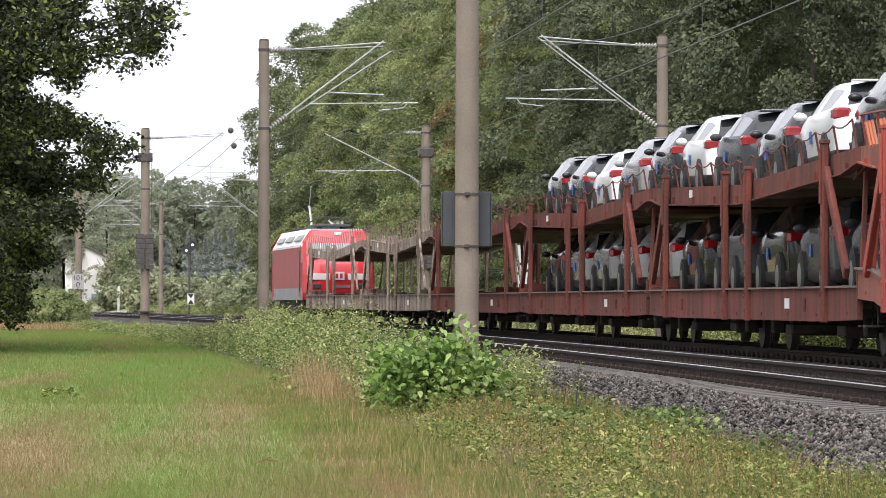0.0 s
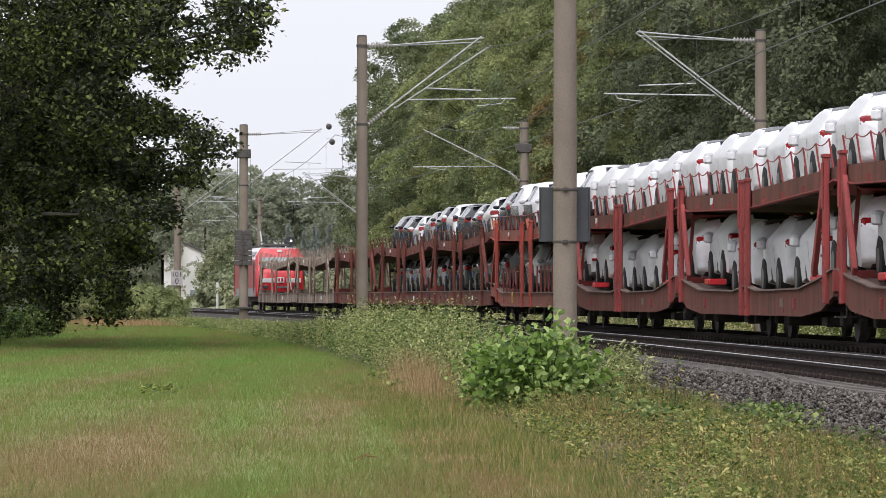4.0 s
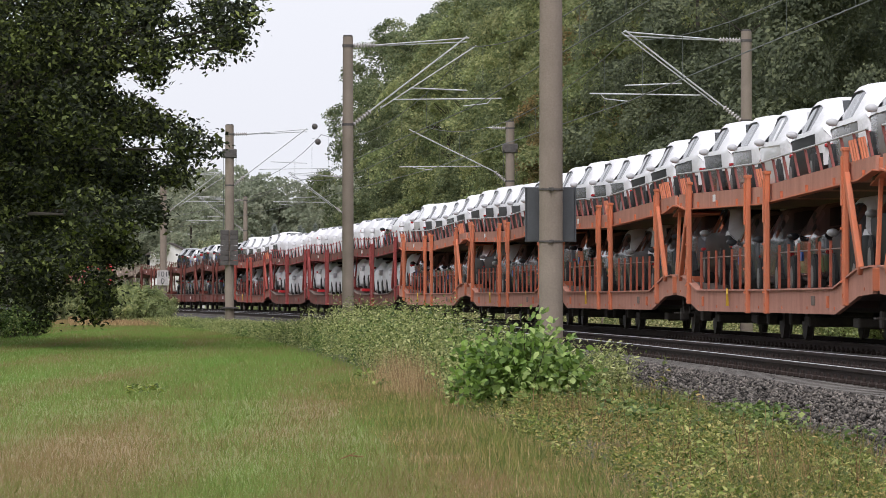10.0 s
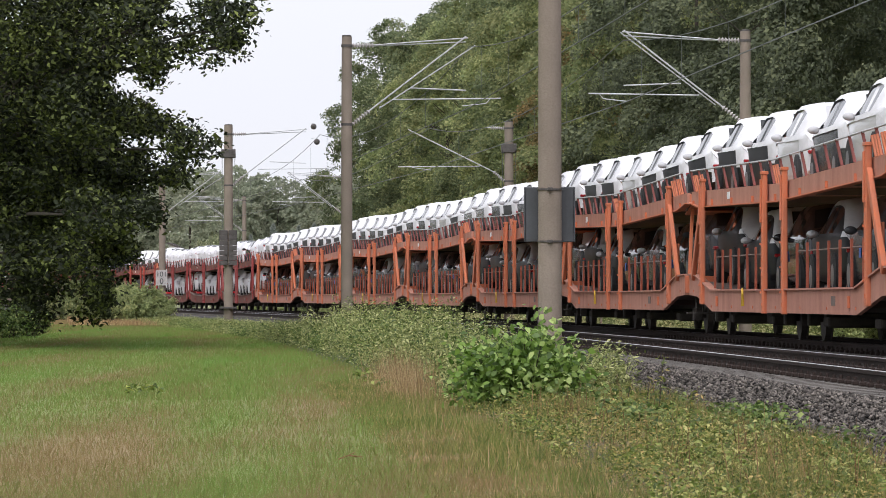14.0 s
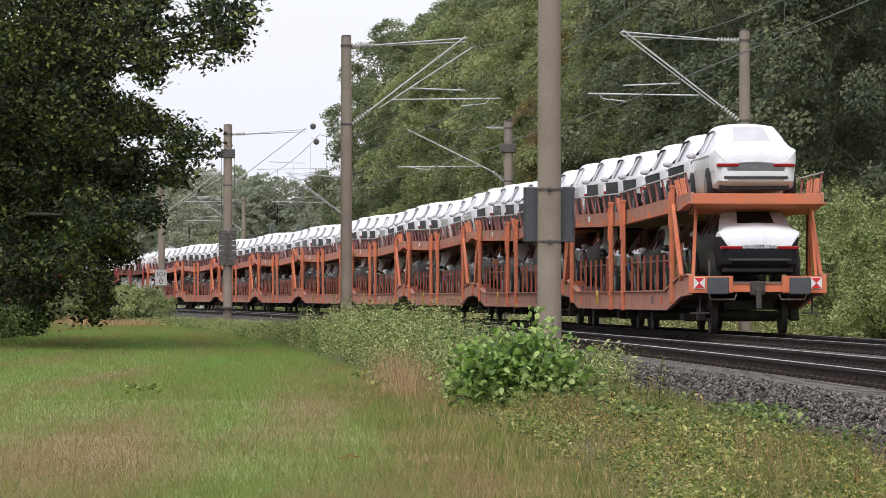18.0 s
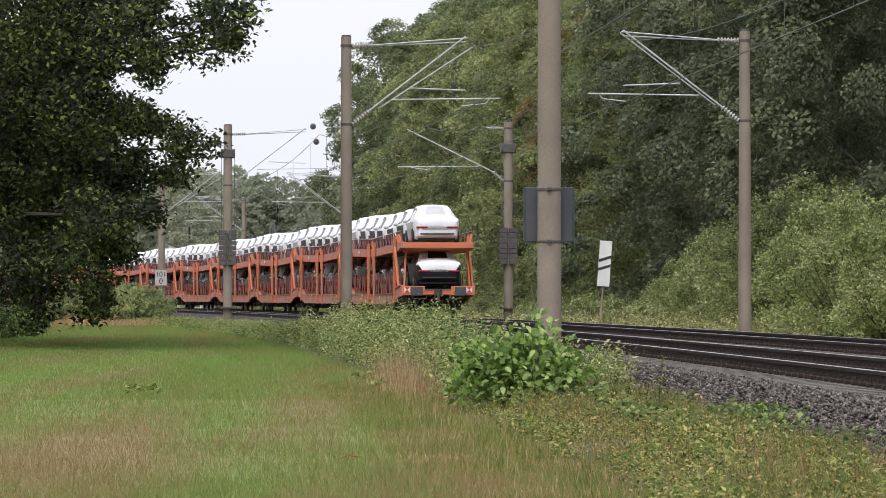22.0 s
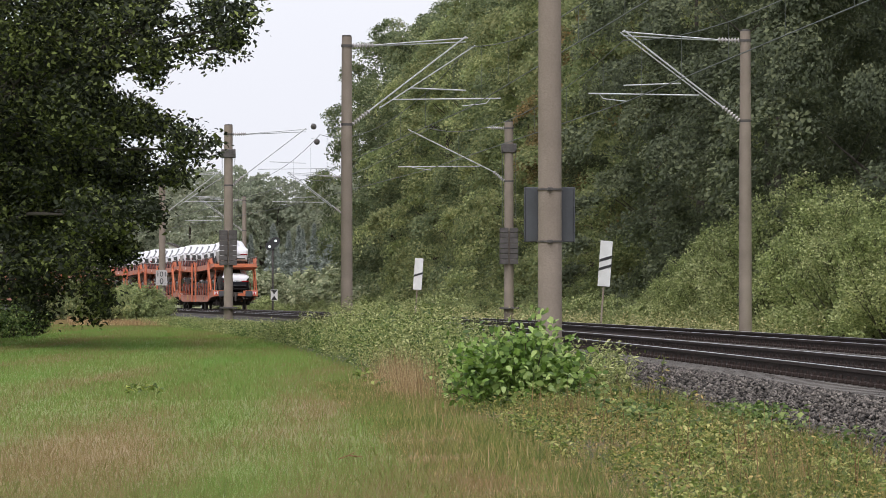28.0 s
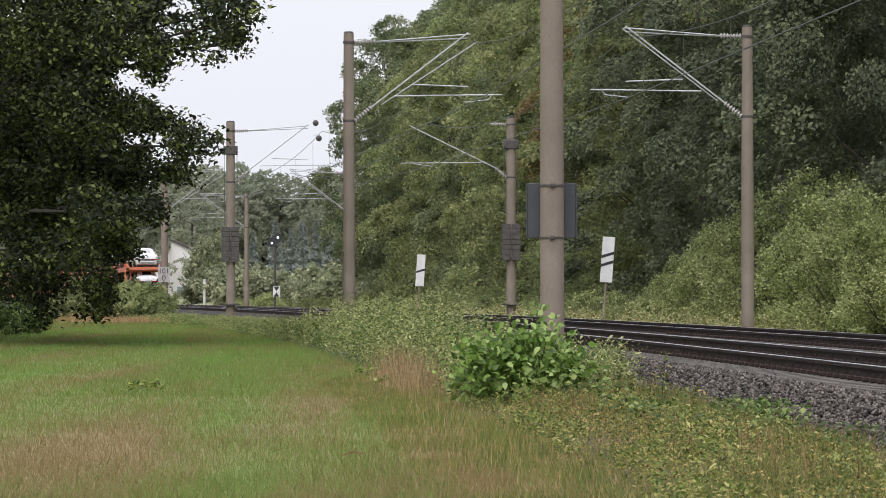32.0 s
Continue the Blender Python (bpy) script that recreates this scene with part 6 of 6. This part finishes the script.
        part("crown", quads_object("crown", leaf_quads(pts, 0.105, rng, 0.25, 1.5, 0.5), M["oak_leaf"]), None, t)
    foot = Vector((-13.6, 140, GROUND))
    g = Geo().tube([foot, foot + Vector((0.1, 0, 2)), foot + Vector((0.2, 0, 5)), foot + Vector((0.4, 0, 9))], [0.7, 0.55, 0.45, 0.15], 12)
    r2 = random.Random(2)
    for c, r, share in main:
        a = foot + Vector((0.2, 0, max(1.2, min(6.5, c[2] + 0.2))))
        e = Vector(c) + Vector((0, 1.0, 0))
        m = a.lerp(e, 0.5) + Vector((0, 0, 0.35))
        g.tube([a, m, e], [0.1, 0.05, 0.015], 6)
        for _ in range(7):
            d = Vector([r2.uniform(-1, 1) * q * 0.8 for q in r])
            g.tube([e - (e - m) * 0.3, e + d * 0.5, e + d], [0.028, 0.016, 0.006], 4)
    part("trunk", g, M["bark"], t)
    # low shrub beneath it
    low = shrub_meshes(61, 1.3, 1.0, 0.07, 3500, M["bramble"])
    for px, y in ((5, 165), (40, 172), (-40, 160)):
        shrub(low, "dark low shrub beneath the oak", "shrubs under the oak", stand(Vector((px_place(px, y), y, GROUND)), px * 0.1))


BUSH_PARTS = []


def broad_bush():
    rng = np.random.default_rng(12)
    foot = Vector((px_place(926, 58), 58.0, GROUND))
    t = thing("bush", "dense bright-green bush with broad rounded leaves", "bush", m=Matrix.Translation(foot))
    for k in range(11):
        a = k * 2.39
        q = math.sqrt((k + 0.5) / 11)
        tip = Vector((math.cos(a) * 0.75 * q, math.sin(a) * 0.6 * q, 0.99 - 0.5 * q * q + rng.uniform(-0.08, 0.08)))
        g = Geo()
        pts, leaves = [], []
        for i in range(8):
            e = tip + Vector(rng.normal(0, 0.13, 3)) + Vector((0, 0, rng.uniform(-0.42, 0.06)))
            root = Vector((math.cos(a), math.sin(a), 0)) * 0.16 * q
            g.tube([root, root.lerp(e, 0.5) + Vector((0, 0, 0.06)), e], [0.012, 0.008, 0.003], 4)
            u = rng.random(72) ** 0.5
            c = np.array(root)[None] * (1 - u)[:, None] + np.array(e)[None] * u[:, None]
            leaves.append(c + rng.normal(0, 0.085, (72, 3)) * (0.6 + u)[:, None])
        pts = np.concatenate(leaves)
        pts = pts[pts[:, 2] > 0.04]
        n = len(pts)
        # broad leaves: six corners, folded along the midrib
        s = rng.uniform(0.026, 0.052, n)[:, None]
        nrm = rng.normal(size=(n, 3)) * 0.7 + np.array((0, -0.55, 0.75))
        nrm /= np.linalg.norm(nrm, axis=1)[:, None]
        d = rng.normal(size=(n, 3)) + np.array((0, 0, -0.5))
        d -= nrm * (d * nrm).sum(1)[:, None]
        d /= np.linalg.norm(d, axis=1)[:, None]
        w = np.cross(nrm, d)
        v = np.stack([pts - d * s, pts - d * s * 0.35 + w * s * 0.72 + nrm * s * 0.22, pts + d * s * 0.4 + w * s * 0.62 + nrm * s * 0.18, pts + d * s * 1.35 - nrm * s * 0.15,
                      pts + d * s * 0.4 - w * s * 0.62 + nrm * s * 0.18, pts - d * s * 0.35 - w * s * 0.72 + nrm * s * 0.22], 1)
        branch = part("branch", g, M["bark"], t)
        part("leaves", quads_object("leaves", v, M["bush"], 6), None, branch)
        BUSH_PARTS.append((branch, k))


def weeds():
    """Tall weeds along the bank, low herbs on the verge, dry stalks; all uncountable."""
    rng = np.random.default_rng(17)
    def at(y, off):
        slope = X1 + 2 * X2 * y
        return X0 - X1 * y - X2 * y * y + off, y + off * slope
    n = 8600
    y = 62 + 245 * rng.random(n) ** 1.25
    off = rng.uniform(-8.9, -6.5, n) - np.clip((y - 150) / 90, 0, 1.5) * rng.random(n) * 1.3
    x, yy = at(y, off)
    patch = np.array([noise.noise(Vector((a * 0.35, b * 0.12, 0.7))) for a, b in zip(x, yy)])
    h = (0.95 + 0.8 * patch + rng.uniform(-0.38, 0.3, n)) * np.interp(y, [62, 84, 98, 125, 150, 200, 300], [0.45, 0.85, 1.0, 0.72, 0.46, 0.28, 0.2])
    g_all, st = [], []
    per = 30
    lean = rng.normal(0, 0.09, (n, 2))
    for k in range(per):
        u = (k + rng.random(n)) / per
        p = np.stack([x + lean[:, 0] * u * h, yy + lean[:, 1] * u * h, GROUND + 0.03 + h * u], 1)
        g_all.append(p + rng.normal(0, 0.05, (n, 3)))
    pts = np.concatenate(g_all)
    dark = np.tile(rng.random(n) + 0.9 * patch, per) < 0.38
    tagged(new("nettles", quads_object("nettles", leaf_quads(pts[dark], 0.034, rng, 0.3, 1.9), M["bramble"])), "dark green nettles among the weeds of the bank", "nettles", kind="stuff")
    tagged(new("tall_weeds", quads_object("tall_weeds", leaf_quads(pts[~dark], 0.029, rng, 0.3, 2.4), M["weed"])), "tall grey-green weeds and nettles along the railway bank", "weeds", kind="stuff")
    # pale weeds along the foot of the scrub, across the tracks
    n = 1500
    y = 136 + 124 * rng.random(n)
    off = 2.9 + 3.0 * rng.random(n)
    x, yy = at(y, off)
    tuft = np.array([noise.noise(Vector((a * 0.6, b * 0.15, 4.1))) for a, b in zip(x, yy)])
    h = np.clip(0.45 + 0.8 * tuft + rng.uniform(-0.2, 0.25, n), 0.12, 1.3)
    pts = [np.stack([x, yy, GROUND + 0.05 + h * (k + rng.random(n)) / 16], 1) + rng.normal(0, 0.07, (n, 3)) for k in range(16)]
    tagged(new("lineside_weeds", quads_object("lineside_weeds", leaf_quads(np.concatenate(pts), 0.05, rng, 0.3, 2.0), M["pale_weed"])), "pale yellow-green weeds at the foot of the scrub", "weeds", kind="stuff")
    # low herbs and clover between meadow and ballast
    n = 44000
    y = 29 + 46 * rng.random(n) ** 1.1
    off = -6.66 - 2.25 * rng.random(n) ** 0.8
    x, yy = at(y, off)
    patch = np.array([noise.noise(Vector((a * 1.3, b * 0.5, 3.0))) for a, b in zip(x, yy)])
    keep = patch > -0.12
    x, yy, patch, n = x[keep], yy[keep], patch[keep], int(keep.sum())
    pts = np.stack([x, yy, GROUND + 0.05 + (0.06 + 0.34 * np.clip(patch + 0.2, 0, 1)) * rng.random(n)], 1)
    tagged(new("low_herbs", quads_object("low_herbs", leaf_quads(pts, 0.017, rng, 0.3, 1.9), M["herb"])), "low green herbs and bramble on the verge", "herbs", kind="stuff")
    # taller mixed herbs in clumps, with dead brown stalks between
    n = 2600
    y = 30 + 34 * rng.random(n)
    off = -6.85 - 2.1 * rng.random(n)
    x, yy = at(y, off)
    tall = np.array([noise.noise(Vector((a * 1.1, b * 0.33, 13.0))) for a, b in zip(x, yy)])
    keep = (tall > 0.0) & ((yy < 50) | (x > px_place(1030, 58)))
    x, yy, tall, n = x[keep], yy[keep], tall[keep], int(keep.sum())
    h = (0.1 + 0.42 * np.clip(tall, 0, 1)) * rng.uniform(0.6, 1.2, n)
    lean = rng.normal(0, 0.15, (n, 2))
    pts = []
    for k in range(12):
        u = (k + rng.random(n)) / 12
        pts.append(np.stack([x + lean[:, 0] * u * h, yy + lean[:, 1] * u * h, GROUND + 0.04 + h * u], 1) + rng.normal(0, 0.03, (n, 3)))
    tagged(new("verge_weeds", quads_object("verge_weeds", leaf_quads(np.concatenate(pts), 0.025, rng, 0.4, 2.0), M["verge_weed"])), "knee-high mixed green weeds on the verge", "weeds", kind="stuff")
    n = 5200
    y = 36 + 22 * rng.random(n)
    off = -6.7 - 1.2 * rng.random(n)
    x, yy = at(y, off)
    pts = np.stack([x + 0.12 * rng.normal(size=n), yy, GROUND + 0.05 + 0.3 * rng.random(n)], 1)
    clump = np.array([noise.noise(Vector((a * 0.9, b * 0.3, 9.0))) for a, b in zip(x, yy)]) > 0.16
    near = np.stack([px_place(1325, 47) + rng.normal(0, 0.22, 900), 47 + rng.normal(0, 1.0, 900), GROUND + 0.05 + 0.3 * rng.random(900)], 1)
    pts = np.concatenate([pts[clump], near])
    tagged(new("bramble_leaves", quads_object("bramble_leaves", leaf_quads(pts, 0.05, rng, 0.6, 1.3), M["bramble"])), "dark green bramble leaves beside the ballast", "bramble", kind="stuff")

    def blades(name, label, x, yy, h, w, material, lean=0.35, ground=GROUND):
        k = len(x)
        a = rng.uniform(0, 6.28, k)
        d = np.stack([np.cos(a), np.sin(a), np.zeros(k)], 1) * w[:, None] * 0.5
        top = np.stack([x + rng.normal(0, lean, k) * h, yy + rng.normal(0, lean, k) * h, np.full(k, ground) + h], 1)
        root = np.stack([x, yy, np.full(k, ground - 0.03)], 1)
        v = np.stack([root - d, root + d, root * 0.35 + top * 0.65 + d * 0.6, top], 1)
        tagged(new(name, quads_object(name, v, material)), label, "grass", kind="stuff")
    # dry straw-coloured stalks
    n = 520
    y = 31 + 30 * rng.random(n)
    x, yy = at(y, -6.8 - 1.6 * rng.random(n))
    blades("dead_stalks", "thin dead brown stalks among the verge herbs", x, yy, rng.uniform(0.15, 0.5, n), rng.uniform(0.006, 0.014, n), M["dead"], 0.18)
    n, far = 900, 2300
    y = np.concatenate([30 + 50 * rng.random(n), rng.normal(72, 4.5, far)])
    side = rng.normal(0, 0.3, far)
    off = np.concatenate([-6.8 - 2.9 * rng.random(n), side - 9.0])
    x, yy = at(y, off)
    h = np.concatenate([rng.uniform(0.1, 0.3, n), rng.uniform(0.15, 0.78, far) * np.exp(-(side / 0.42) ** 2)])
    blades("dry_grass", "tall dry straw-coloured grass at the meadow's edge", x, yy, h, rng.uniform(0.004, 0.01, n + far), M["straw"], 0.24)
    n = 76000
    y = 29 + 50 * rng.random(n)
    out = rng.random(n) ** 1.35
    x, yy = at(y, -6.62 - 3.6 * out)
    clump = np.array([noise.noise(Vector((a * 1.1, c * 0.4, 7.0))) for a, c in zip(x, yy)])
    h = rng.uniform(0.07, 0.3, n) * (1.0 + 0.9 * clump) * (1.05 - 0.85 * out)
    green = clump + rng.normal(0, 0.2, n) > -0.2
    blades("verge_grass", "rough green grass on the railway verge", x[green], yy[green], h[green], rng.uniform(0.005, 0.012, int(green.sum())), M["verge_blade"], 0.4)
    blades("verge_straw", "yellowed rough grass on the railway verge", x[~green], yy[~green], h[~green], rng.uniform(0.005, 0.01, int((~green).sum())), M["straw"], 0.4)
    n = 12000
    yy = 235 + 85 * rng.random(n)
    x = (rng.uniform(120, 300, n) - 784) / FOCAL * yy
    blades("dry_grass", "strip of pale dry grass at the far end of the meadow", x, yy, rng.uniform(0.12, 0.32, n), rng.uniform(0.02, 0.035, n), M["straw"], 0.3)
    # meadow
    n = 255000
    yy = 31 + 290 * rng.random(n) ** 2.05
    half = 805 / FOCAL * yy
    left = -half - 0.3
    right = np.minimum(half, X0 - X1 * yy - X2 * yy * yy - 8.2 + 0.6 * rng.random(n))
    x = left + (right - left) * rng.random(n)
    tuft = np.array([noise.noise(Vector((a * 0.8, b * 0.35, 5.0))) for a, b in zip(x, yy)])
    h = (0.05 + 0.035 * tuft + rng.uniform(-0.015, 0.025, n)) * np.where(rng.random(n) < 0.02, 1.8, 1.0)
    blades("meadow_blades", "short meadow grass, green mixed with dry blades", x, yy, np.clip(h, 0.03, 0.3), 0.0028 + yy * 0.00009, M["grass"], 0.5)


def bank_and_house():
    ys = [345 + 12 * i for i in range(16)]
    prof = [(4.5, -0.6), (6.5, -0.1), (9, 0.3), (16, 0.5), (24, 0.3), (34, -0.6)]
    thing("bank", "low bank of pale dry grass beyond the curve", "bank", kind="structure", geo=sweep(prof, ys), material=M["bank_grass"])
    p = Vector((px_place(298, 540), 540, GROUND))
    t = thing("house", "small white rendered house with a dark gabled roof", "house", m=Matrix.Translation(p))
    w, l, e, a = 2.5, 9.0, 6.0, 7.15
    part("wall", Geo().plate([(-w, 0), (w, 0), (w, e), (0, a), (-w, e)], "y", 0, 0.3).box((-w + 0.15, l / 2, e / 2), (0.3, l, e)).box((w - 0.15, l / 2, e / 2), (0.3, l, e)).plate([(-w, 0), (w, 0), (w, e), (0, a), (-w, e)], "y", l - 0.3, l), M["render_wall"], t)
    for s in (-1, 1):
        part("roof", Geo().beam((s * (w + 0.35), l / 2, e - 0.1), (0, l / 2, a + 0.12), l + 0.6, 0.16, side=(0, 1, 0)), M["roof_tile"], t)
    for x, z in ((-1.2, 1.6), (1.2, 1.6)):
        wd = part("window", Geo().box((x, -0.02, z), (1.1, 0.06, 1.2), 0.01), M["loco_glass"], t)
        part("window_frame", Geo().box((x, -0.04, z + 0.63), (1.26, 0.1, 0.08)).box((x, -0.04, z - 0.63), (1.26, 0.1, 0.08)).box((x - 0.6, -0.04, z), (0.08, 0.1, 1.3)).box((x + 0.6, -0.04, z), (0.08, 0.1, 1.3)), M["white_paint"], wd)
    q = beside(400, 4.6)
    m = thing("marker_post", "short white marker post on the bank", "post", m=Matrix.Translation(Vector((q.x, q.y, 0.0))))
    part("shaft", Geo().box((0, 0, 0.7), (0.2, 0.16, 2.6), 0.03), M["white_sign"], m)


def stray_plants():
    """Single stalks, a broad-leaved clump and a twig that stand out from the meadow and the verge."""
    rng = np.random.default_rng(23)
    for px, y, h in ((1165, 52, 0.72), (1142, 53, 0.5), (1108, 55, 0.42), (1218, 50, 0.4)):
        t = thing("tall_stalk", "thin dark weed stalk with small leaves on the verge", "weed", "verge stalks", m=Matrix.Translation((px_place(px, y), y, GROUND + 0.03)))
        part("stalk", Geo().tube([(0, 0, 0), (0.015, 0, h * 0.5), (0.05, 0, h)], [0.008, 0.006, 0.003], 5), M["bark"], t)
        u = rng.random(46)
        pts = np.stack([0.05 * u * u, np.zeros(46), u * h], 1) + rng.normal(0, 0.035, (46, 3))
        part("foliage", quads_object("foliage", leaf_quads(pts, 0.035, rng, 0.3, 1.8), M["herb"]), None, t)
    for px, y, n in ((655, 80, 60), (690, 72, 40), (250, 68, 60)):
        t = thing("broad_leaf_weed", "low broad-leaved weed in the meadow", "weed", "meadow weeds", m=Matrix.Translation((px_place(px, y), y, GROUND)))
        pts = rng.normal(0, 0.1, (n, 3)) * np.array((1.6, 1, 0.35)) + np.array((0, 0, 0.12))
        part("foliage", quads_object("foliage", leaf_quads(pts, 0.07, rng, 0.6, 1.6), M["verge_weed"]), None, t)
    t = thing("twig", "dark fallen twig lying in the meadow grass", "twig", m=Matrix.Translation((px_place(622, 40), 40, GROUND + 0.05)))
    part("stick", Geo().tube([(-0.11, 0, 0), (-0.03, 0, 0.03), (0.08, 0, 0.02)], 0.006, 5), M["dead"], t)
    part("side_shoot", Geo().tube([(-0.03, 0, 0.03), (0.02, 0, 0.055)], 0.004, 4), M["dead"], t)


woods()
far_woods()
scrub()
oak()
broad_bush()
weeds()
stray_plants()
bank_and_house()


def motions():
    """The train runs away round the curve, every car rides on its wagon; the bush stirs in the draught."""
    cache = {}
    for ob, at, length, local in RIDES:
        if at not in cache:
            cache[at] = [(t, ride(tail + at, length)) for t, tail in RUN]
        walk(ob, [(t, m @ local) for t, m in cache[at]])
    for branch, k in BUSH_PARTS:
        rows = []
        for i in range(65):
            t = i * 0.5
            gust = 1.0 if t < 20 else 0.45
            rows.append((t, pose(0, 0, 0, gust * 1.3 * math.sin(t * 2.9 + k * 1.7), gust * 1.6 * math.sin(t * 3.7 + k * 2.3), gust * 1.5 * math.sin(t * 2.3 + k))))
        walk(branch, rows)


motions()
